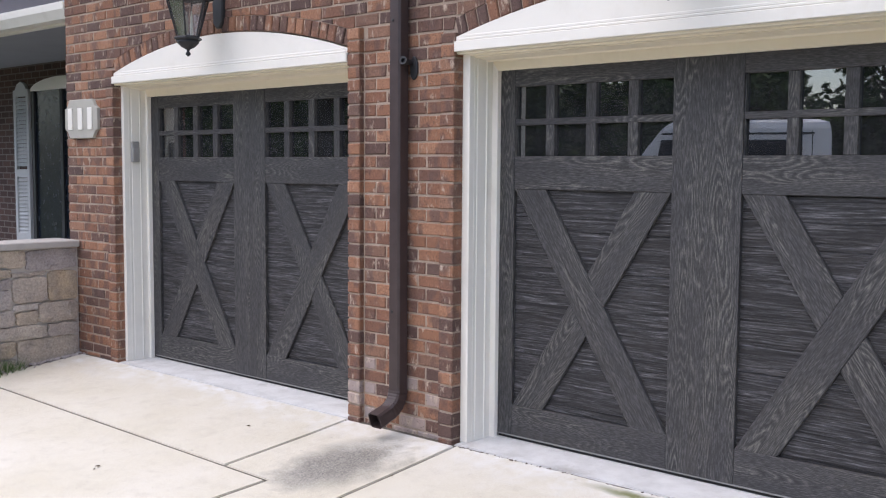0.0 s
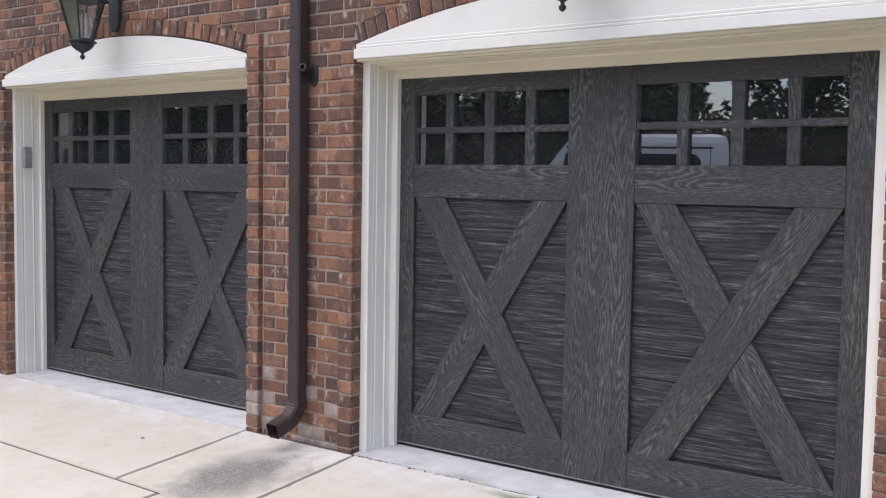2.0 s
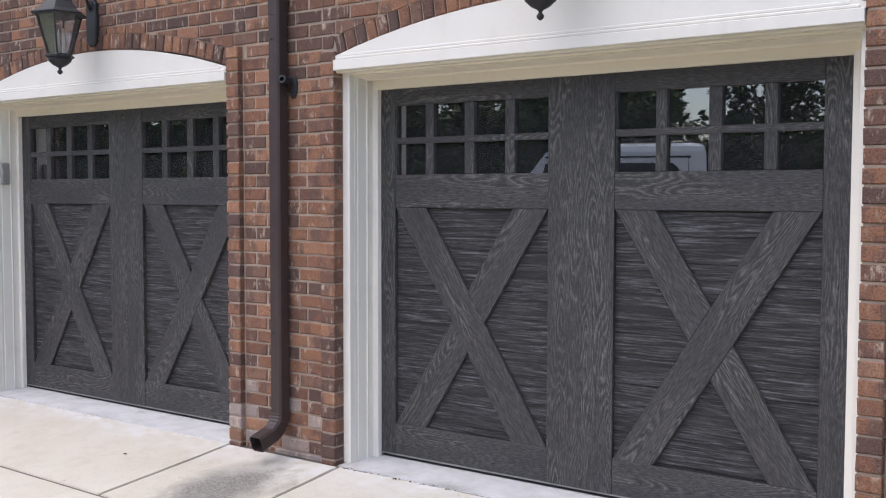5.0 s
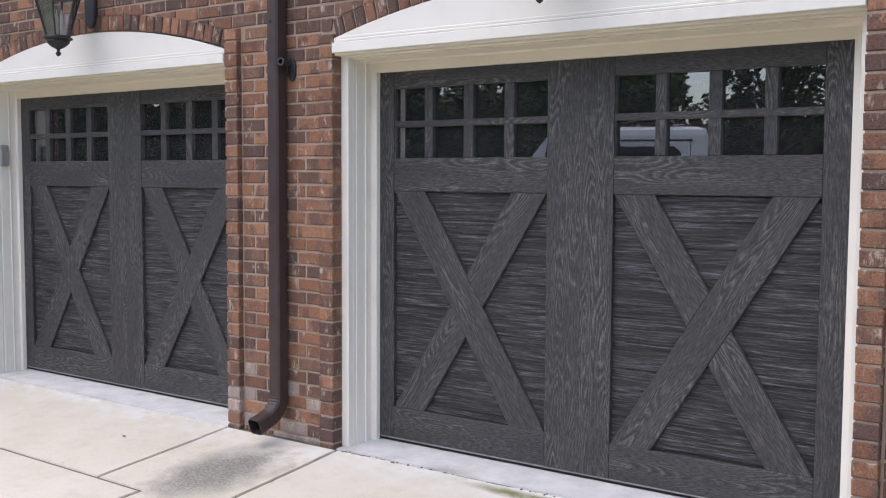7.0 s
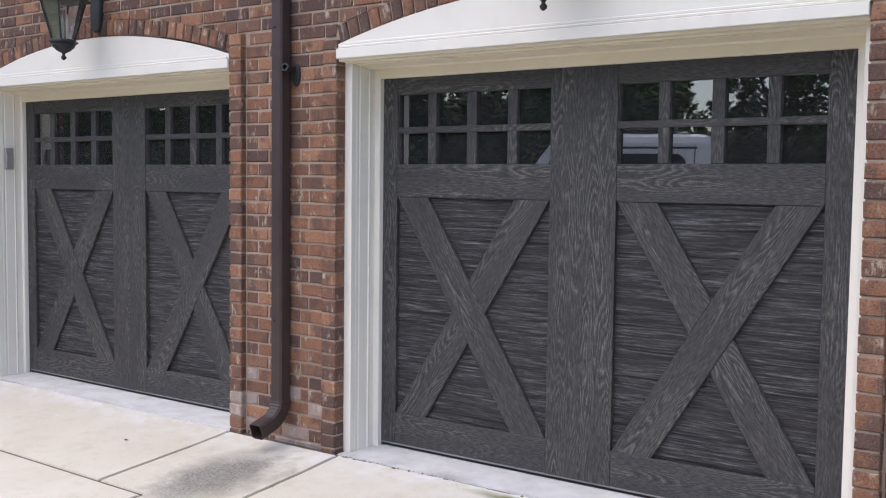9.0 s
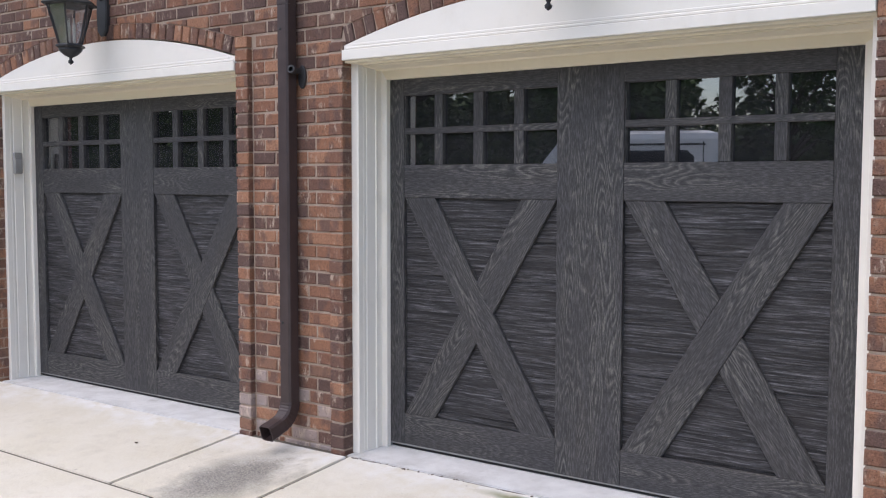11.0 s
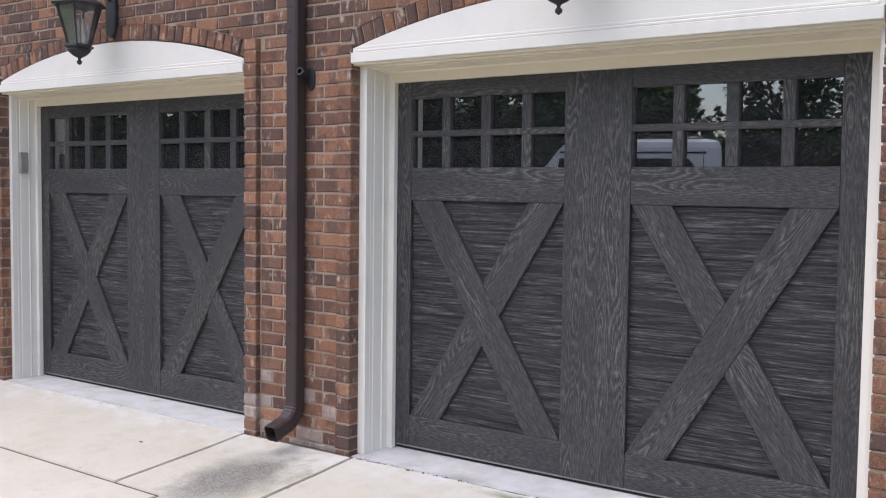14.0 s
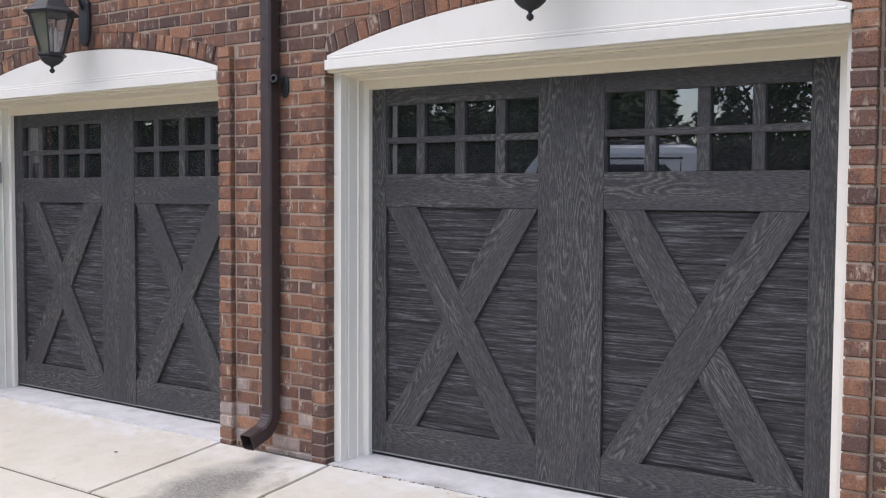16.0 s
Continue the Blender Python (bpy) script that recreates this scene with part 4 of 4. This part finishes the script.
def tree(x, y, height, spread, seed, label, leaves=560):
    rng = random.Random(seed)
    g = fall(y) - 0.09
    t = thing("tree", (x, y, g), label, "tree", "trees across the street")
    trunk = tube([(x, y, g - 0.1), (x + rng.uniform(-0.1, 0.1), y, g + height * 0.25), (x + rng.uniform(-0.3, 0.3), y, g + height * 0.55), (x, y, g + height * 0.85)], [height * 0.028, height * 0.022, height * 0.014, height * 0.004], 8)
    crown = bmesh.new()
    for i in range(26):
        u, f = rng.uniform(0, 2 * math.pi), rng.uniform(0.3, 1.0)
        r = spread * (1.1 - abs(f - 0.5)) * rng.uniform(0.35, 1.0) * 0.8
        tip = (x + r * math.cos(u), y + r * math.sin(u), g + height * (0.25 + 0.72 * f))
        root = (x, y, g + height * (0.2 + 0.5 * f))
        mid = tuple((p + q) / 2 + rng.uniform(-0.2, 0.2) for p, q in zip(root, tip))
        tube([root, mid, tip], [height * 0.009, height * 0.006, height * 0.002], 5, trunk)
        leaf_cloud(crown, tip, spread * rng.uniform(0.22, 0.42), leaves, rng, 0.13, 0.8)
    part("trunk", trunk, BARK, t, smooth=True)
    part("crown", crown, LEAF, t)
    return t


TALL = "tall dark green broadleaf tree in full leaf"
tree(-9.9, -24, 7.0, 3.3, 1, TALL)
tree(-17.0, -21, 12, 5.0, 2, TALL)
tree(-24.0, -20, 12, 5.5, 3, TALL)
tree(-5.7, -26, 7.8, 2.1, 4, "slim open-crowned green tree", 140)
tree(1.5, -21, 10, 3.4, 5, "open-crowned green tree in full leaf")
tree(7.5, -24, 11, 4.5, 6, TALL)
tree(-31.0, -17, 12, 6, 7, TALL)
tree(-39.0, -21, 13, 6, 8, TALL)
rng = random.Random(11)
own = bmesh.new()
for i in range(105):
    x = -78 + i * 1.0
    tall = 6.5 if x < -14.5 else 5.3
    for k in range(4 if x < -14.5 else 2):
        size = rng.uniform(1.0, 1.5)
        leaf_cloud(own, (x, -30 + rng.uniform(-1, 1), 0.4 + (tall - size) * (k + rng.random()) / (4 if x < -14.5 else 2)), size, 260, rng, 0.2)
box(-78, -14.5, -32.6, -31.8, -0.8, 5.2, 0.3, own)
box(-14.4, 27, -32.6, -31.8, -0.8, 3.6, 0.3, own)
tagged(piece("hedge", own, LEAF, "dark green hedge across the street", "hedge"), kind="stuff")


def weed(x, y, height, seed, label):
    rng = random.Random(seed)
    g = fall(y)
    t = thing("weed", (x, y, g), label, "weed", "weeds by the pier")
    pts = [(x + 0.02 * math.sin(3 * f) + 0.03 * f, y, g + height * f) for f in [i / 8 for i in range(9)]]
    part("stem", tube(pts, [0.004 - 0.0003 * i for i in range(9)], 5), WEED, t)
    own = bmesh.new()
    for i in range(110):
        f = rng.uniform(0.2, 1.0)
        p = Vector((x + 0.02 * math.sin(3 * f) + 0.03 * f, y, g + height * f))
        u = rng.uniform(0, 2 * math.pi)
        out = Vector((math.cos(u), math.sin(u), rng.uniform(0.1, 0.7))).normalized()
        l = 0.05 * (1.25 - f) + 0.016
        s = out.cross(Vector((0, 0, 1))).normalized() * l * 0.3
        own.faces.new([own.verts.new(c) for c in (p, p + out * l * 0.5 + s, p + out * l, p + out * l * 0.5 - s)])
    part("leaves", own, WEED, t)
    return t


weed(2.905, -0.30, 0.58, 1, "thin yellow-green weed growing against the brick")
weed(3.00, -0.32, 0.80, 2, "taller yellow-green weed growing against the brick")
rng = random.Random(5)
own = bmesh.new()
for _ in range(420):
    y = rng.uniform(-1.3, -0.62)
    x = -4.26 + abs(rng.gauss(0, 0.055)) + 0.16 * max(0, -0.7 - y)
    g = fall(y) - 0.01
    u, l = rng.uniform(0, 6.28), rng.uniform(0.05, 0.16)
    tip = Vector((x + l * 0.7 * math.cos(u), y + l * 0.7 * math.sin(u), g + l * 0.8))
    s = Vector((-math.sin(u), math.cos(u), 0)) * 0.004
    own.faces.new([own.verts.new(c) for c in (Vector((x, y, g)) - s, Vector((x, y, g)) + s, tip)])
tagged(piece("grass_tuft", own, GRASS, "green grass tuft at the foot of the stone wall", "grass"), kind="stuff")
own = bmesh.new()
for _ in range(360):
    y = rng.uniform(-1.4, -0.1)
    x = -4.28 + abs(rng.gauss(0, 0.045))
    r = rng.uniform(0.006, 0.018)
    lathe([(r * 0.5, fall(y) - r * 0.3), (r, fall(y) + r * 0.3), (r * 0.4, fall(y) + r * 0.8)], 5, (x, y), rng.uniform(0, 6), own)
tagged(piece("gravel", own, STONE, "loose gravel and debris along the stone wall", "gravel"), kind="stuff")


own = bmesh.new()
for _ in range(110):
    x = rng.choice((rng.uniform(-0.02, 0.75), rng.uniform(0.9, 1.7)))
    y = -0.108 - abs(rng.gauss(0, 0.02 if x < 0.8 else 0.05))
    r = rng.uniform(0.002, 0.007)
    lathe([(r * 0.6, fall(y) - r * 0.2), (r, fall(y) + r * 0.25), (r * 0.3, fall(y) + r * 0.6)], 5, (x, y), rng.uniform(0, 6), own)
tagged(piece("debris", own, SOIL, "dark crumbs of soil and litter along the threshold", "debris"), kind="stuff")


def dry_leaf(x, y, size, turn):
    """A curled dead leaf lying on the slab."""
    own = bmesh.new()
    rows = []
    for i in range(6):
        f = i / 5
        w = size * 0.42 * math.sin(math.pi * min(0.98, 0.06 + 0.92 * f))
        z = 0.004 + size * 0.35 * (f - 0.5) ** 2
        rows.append([own.verts.new((size * (f - 0.5), s_ * w, z + abs(s_) * size * 0.12)) for s_ in (-1, 0, 1)])
    for a, b in zip(rows, rows[1:]):
        for k in range(2):
            own.faces.new((a[k], b[k], b[k + 1], a[k + 1]))
    bmesh.ops.solidify(own, geom=own.faces[:], thickness=0.001)
    ob = piece("dry_leaf", own, DEADLEAF, "small curled brown dead leaf on the driveway", "leaf")
    ob.matrix_basis = Matrix.Translation((x, y, fall(y) + 0.001)) @ Matrix.Rotation(turn, 4, "Z") @ Matrix.Rotation(math.atan(0.085 if y > -1.05 else 0.05), 4, "X")
    return tagged(ob, group="dead leaves on the driveway")


for x_, y_, s_, t_ in ((-1.39, -0.55, 0.024, 0.4), (-1.50, -1.52, 0.026, 1.2), (-1.47, -1.56, 0.018, 2.4), (-0.03, -0.66, 0.018, 0.9)):
    dry_leaf(x_, y_, s_, t_)


# ---- the parked van ----
def van():
    L, W, x1, y1, g = 4.5, 1.95, -1.87, -10.0, fall(-10.0) + 0.001
    cy, x0, lean = y1 - W / 2, x1 - L, 0.10
    t = thing("van", (x1, y1, g), "white parked high-roofed van with dark side windows and roof bars", "van")
    low = [(x0 + 0.03, g + 0.35), (x0, g + 0.83), (x0 + 0.2, g + 1.2), (x0 + 1.0, g + 1.45), (x1, g + 1.45), (x1, g + 0.9), (x1 - 0.02, g + 0.35)]
    part("body", prism(low, cy - W / 2, y1, 0.03), VANWHITE, t)
    # the upper body leans in towards the roof, with a rounded gutter line
    own = bmesh.new()
    rings = []
    for z, f, r, inn in ((1.451, 1.07, 0.0, 0.0), (2.60, 1.93, 0.02, lean), (2.70, 2.01, 0.03, lean + 0.01), (2.79, 2.12, 0.06, lean + 0.06), (2.84, 2.35, 0.2, lean + 0.2)):
        rings.append([own.verts.new(c) for c in ((x0 + f, cy - W / 2 + inn, g + z), (x0 + f, y1 - inn, g + z), (x1 - r, y1 - inn, g + z), (x1 - r, cy - W / 2 + inn, g + z))])
    for p, q in zip(rings, rings[1:]):
        for k in range(4):
            own.faces.new((p[k], p[(k + 1) % 4], q[(k + 1) % 4], q[k]))
    own.faces.new(rings[-1])
    own.faces.new(rings[0][::-1])
    bmesh.ops.recalc_face_normals(own, faces=own.faces)
    part("upper_body", own, VANWHITE, t)
    slope = Matrix.Translation((0, y1, g + 1.451)) @ Matrix.Rotation(math.atan2(lean, 1.149), 4, "X")
    for a, b in ((x0 + 1.95, x0 + 2.75), (x0 + 2.90, x1 - 0.42)):
        part("window", prism([(a - 0.12 * (a < x0 + 2), 0.12), (b, 0.12), (b, 0.98), (b - 0.10, 1.08), (a + 0.05, 1.08)], -0.004, 0.012, 0.003), VANGLASS, t, "dark tinted glass", m=slope)
    for z0_ in (0.02, 1.16):
        part("side_trim", box(x0 + 2.0, x1 - 0.25, -0.003, 0.016, z0_, z0_ + 0.03, 0.004), BLACK, t, "black trim", m=slope)
    part("panel_seam", box(x1 - 0.29, x1 - 0.278, -0.001, 0.009, 0.05, 1.22), BLACK, t, "dark panel gap", m=slope)
    part("windscreen", prism([(x0 + 1.11, g + 1.53), (x0 + 1.20, g + 1.53), (x0 + 1.89, g + 2.56), (x0 + 1.88, g + 2.56)], cy - 0.72, cy + 0.72), VANGLASS, t, "dark windscreen")
    for yy in (y1 - 0.36, cy - W / 2 + 0.36):
        part("roof_rail", tube([(x0 + 2.4, yy, g + 2.83), (x0 + 2.5, yy, g + 2.90), (x1 - 0.4, yy, g + 2.90), (x1 - 0.28, yy, g + 2.83)], 0.018, 8), BLACK, t, "black roof rail")
    for x in (x0 + 2.6, x0 + 3.3, x1 - 0.6):
        part("roof_bar", box(x, x + 0.05, cy - 0.75, cy + 0.75, g + 2.915, g + 2.945, 0.01), GREY, t)
    for x in (x0 + 0.85, x1 - 0.95):
        for yy in (cy - W / 2 - 0.01, cy + W / 2 - 0.2):
            wheel = part("wheel", tube([(x, yy, g + 0.340), (x, yy + 0.21, g + 0.340)], 0.34, 24), RUBBER, t, "black tyre")
            part("rim", tube([(x, yy - 0.005, g + 0.340), (x, yy + 0.215, g + 0.340)], 0.2, 16), GREY, wheel, "grey steel rim")
    t.rotation_euler.z = radians(-20.5)
    return t


van()

# ---- bricks ----
BRICKS = {}


def brick_mesh(w, h, depth, v):
    """A worn brick: back, shoulder and a slightly smaller front, about its middle; the face looks to -y."""
    key = (round(w, 3), round(h, 3), round(depth, 3), v)
    if key not in BRICKS:
        rng = random.Random(hash((key[0] * 1000 // 1, v)) % 9999)
        own = bmesh.new()
        a, b = w / 2, h / 2
        j = lambda s: rng.uniform(-s, s)
        c = 0.005
        back = [own.verts.new((x, depth, z)) for x, z in ((-a, -b), (a, -b), (a, b), (-a, b))]
        mid = [own.verts.new((x + j(0.0015), c + 0.001, z + j(0.0015))) for x, z in ((-a, -b), (a, -b), (a, b), (-a, b))]
        front = [own.verts.new((x + j(0.002), j(0.0012), z + j(0.002))) for x, z in ((-a + c, -b + c), (a - c, -b + c), (a - c, b - c), (-a + c, b - c))]
        for l0, l1 in ((back, mid), (mid, front)):
            for i in range(4):
                own.faces.new((l0[i], l0[(i + 1) % 4], l1[(i + 1) % 4], l1[i]))
        own.faces.new(front)
        bmesh.ops.recalc_face_normals(own, faces=own.faces)
        BRICKS[key] = {}
        BRICKS[key][0] = link("brick", own, BRICK)
        BRICKS[key][1] = BRICKS[key][0].copy()
        BRICKS[key][1].materials[0] = BRICK_PALE
    return BRICKS[key]


BR = random.Random(21)


def lay(key, x0, x1, z0, z1, y, depth, pale=0, slack=0.002):
    """A straight brick between x0 and x1, z0 and z1, with its face at y."""
    me = brick_mesh(x1 - x0, z1 - z0, depth, BR.randrange(5))[pale]
    m = Matrix.Translation(((x0 + x1) / 2 + BR.uniform(-slack, slack) * 0.6, y + BR.uniform(-slack, slack), (z0 + z1) / 2 + BR.uniform(-0.0012, 0.0012))) @ Matrix.Rotation(BR.uniform(-0.006, 0.006), 4, "Y") @ Matrix.Rotation(BR.uniform(-0.012, 0.012), 4, "Z")
    part("brick", me, None, walls[key], m=m)


def wall_of(x, z):
    if x < DOORS[0]["bl"]:
        return "west"
    if x < DOORS[0]["br"]:
        return "arch_1"
    if x < DOORS[1]["bl"]:
        return "middle"
    return "arch_2" if x < DOORS[1]["br"] else "east"


JOINT = 0.0115


def bond(row, z):
    """The bricks of one course: running bond, with the cut bricks of the piers beside the door strips."""
    odd = row % 2
    joints = [WALL_L]
    x = WALL_L + (0.150 if odd else 0.252)
    while x < WALL_R - 0.02:
        joints.append(x)
        x += PITCH
    joints.append(WALL_R + JOINT)
    if z < SPRING - 0.02:
        inner = [-0.847, -0.737, -0.532, -0.322, -0.197] if odd else [-0.847, -0.647, -0.592, -0.388, -0.197]
        joints = [j for j in joints if not -1.02 < j < 0.01] + inner
        joints = [j for j in joints if not 2.70 < j < WALL_R] + [2.829 + (0.205 if odd else 0.104) + PITCH * i for i in range(-1 if odd else 0, 4)]
        joints.sort()
    return list(zip(joints, joints[1:]))


ZC = [BED + i * COURSE for i in range(int((WALL_TOP - BED) / COURSE) + 1)]
for row, z0 in enumerate(ZC):
    z1 = min(z0 + COURSE - JOINT, WALL_TOP - 0.003)
    if z1 - z0 < 0.03:
        continue
    blocked = []
    for d in DOORS:
        lo, hi = d["bl"], d["br"]
        if z0 < SPRING - 0.02:
            lo -= STRIP + 0.002
        if z0 < 2.38:
            hi += STRIP + 0.012
        if z0 < SPRING - 0.02:
            blocked.append((lo, hi))
        elif z0 < 2.38:
            blocked.append((d["br"] - 0.02, hi))
    for x, end in bond(row, z0):
        spans = [(x, end - JOINT)]
        for lo, hi in blocked:
            nxt = []
            for a, b in spans:
                if b <= lo or a >= hi:
                    nxt.append((a, b))
                else:
                    nxt += [(a, lo - 0.004)] if a < lo - 0.025 else []
                    nxt += [(hi, b)] if b > hi + 0.025 else []
            spans = nxt
        for a, b in spans:
            if b - a < 0.02:
                continue
            key = wall_of((a + b) / 2, z0)
            xs = [a + (b - a) * i / 16 for i in range(17)]
            cut = []
            for v in xs:
                over = [arch(d, v, RING + 0.005) for d in DOORS]
                over = [o for o in over if o is not None]
                cut.append(over[0] if over and z0 > SPRING - 0.02 else -9)
            if max(cut) <= z0:
                pale = 1 if key == "middle" and z0 < 0.36 and -0.85 < a < -0.25 and BR.random() < 0.3 else 0
                lay(key, a, b, z0, z1, FACE, 0.07, pale)
            elif min(cut) < z1 - 0.012:
                keep = [(v, max(z0, c)) for v, c in zip(xs, cut) if max(z0, c) < z1 - 0.004]
                if len(keep) > 1 and keep[-1][0] - keep[0][0] > 0.02:
                    cx, cz = sum(p[0] for p in keep) / len(keep), z1 - 0.02
                    poly = [(p - cx, q - cz) for p, q in keep] + [(keep[-1][0] - cx, z1 - cz), (keep[0][0] - cx, z1 - cz)]
                    part("brick", prism(poly, FACE, FACE + 0.07), BRICK, walls[key], m=Matrix.Translation((cx, 0, cz)))
    # proud strips beside the openings
    for d, kl, kr in ((DOORS[0], "west", "middle"), (DOORS[1], "middle", "east")):
        if z0 < SPRING - 0.02:
            lay(kl, d["bl"] - STRIP, d["bl"], z0, min(z1, SPRING + 0.022), PROUD, 0.13, slack=0.003)
        if z1 < 2.44:
            lay(kr, d["br"], d["br"] + STRIP, z0, z1, PROUD, 0.13, 1 if kr == "middle" and 0.05 < z0 < 0.2 else 0, 0.003)
# arch rings of bricks on edge
for d, key in ((DOORS[0], "arch_1"), (DOORS[1], "arch_2")):
    c, h, s = (d["bl"] + d["br"]) / 2, (d["br"] - d["bl"]) / 2, CROWN - SPRING
    r = (h * h + s * s) / (2 * s)
    half = math.asin(h / r)
    n = round(2 * half * r / 0.0775)
    for i in range(n):
        u = -half + 2 * half * (i + 0.5) / n
        rad = r + 0.003 + RING / 2
        m = Matrix.Translation((c + rad * math.sin(u), FACE - 0.006 + BR.uniform(-0.002, 0.002), CROWN - r + rad * math.cos(u))) @ Matrix.Rotation(u, 4, "Y")
        part("brick", brick_mesh(2 * half * r / n - 0.010, RING - 0.006, 0.076, BR.randrange(5))[0], None, walls[key], m=m)
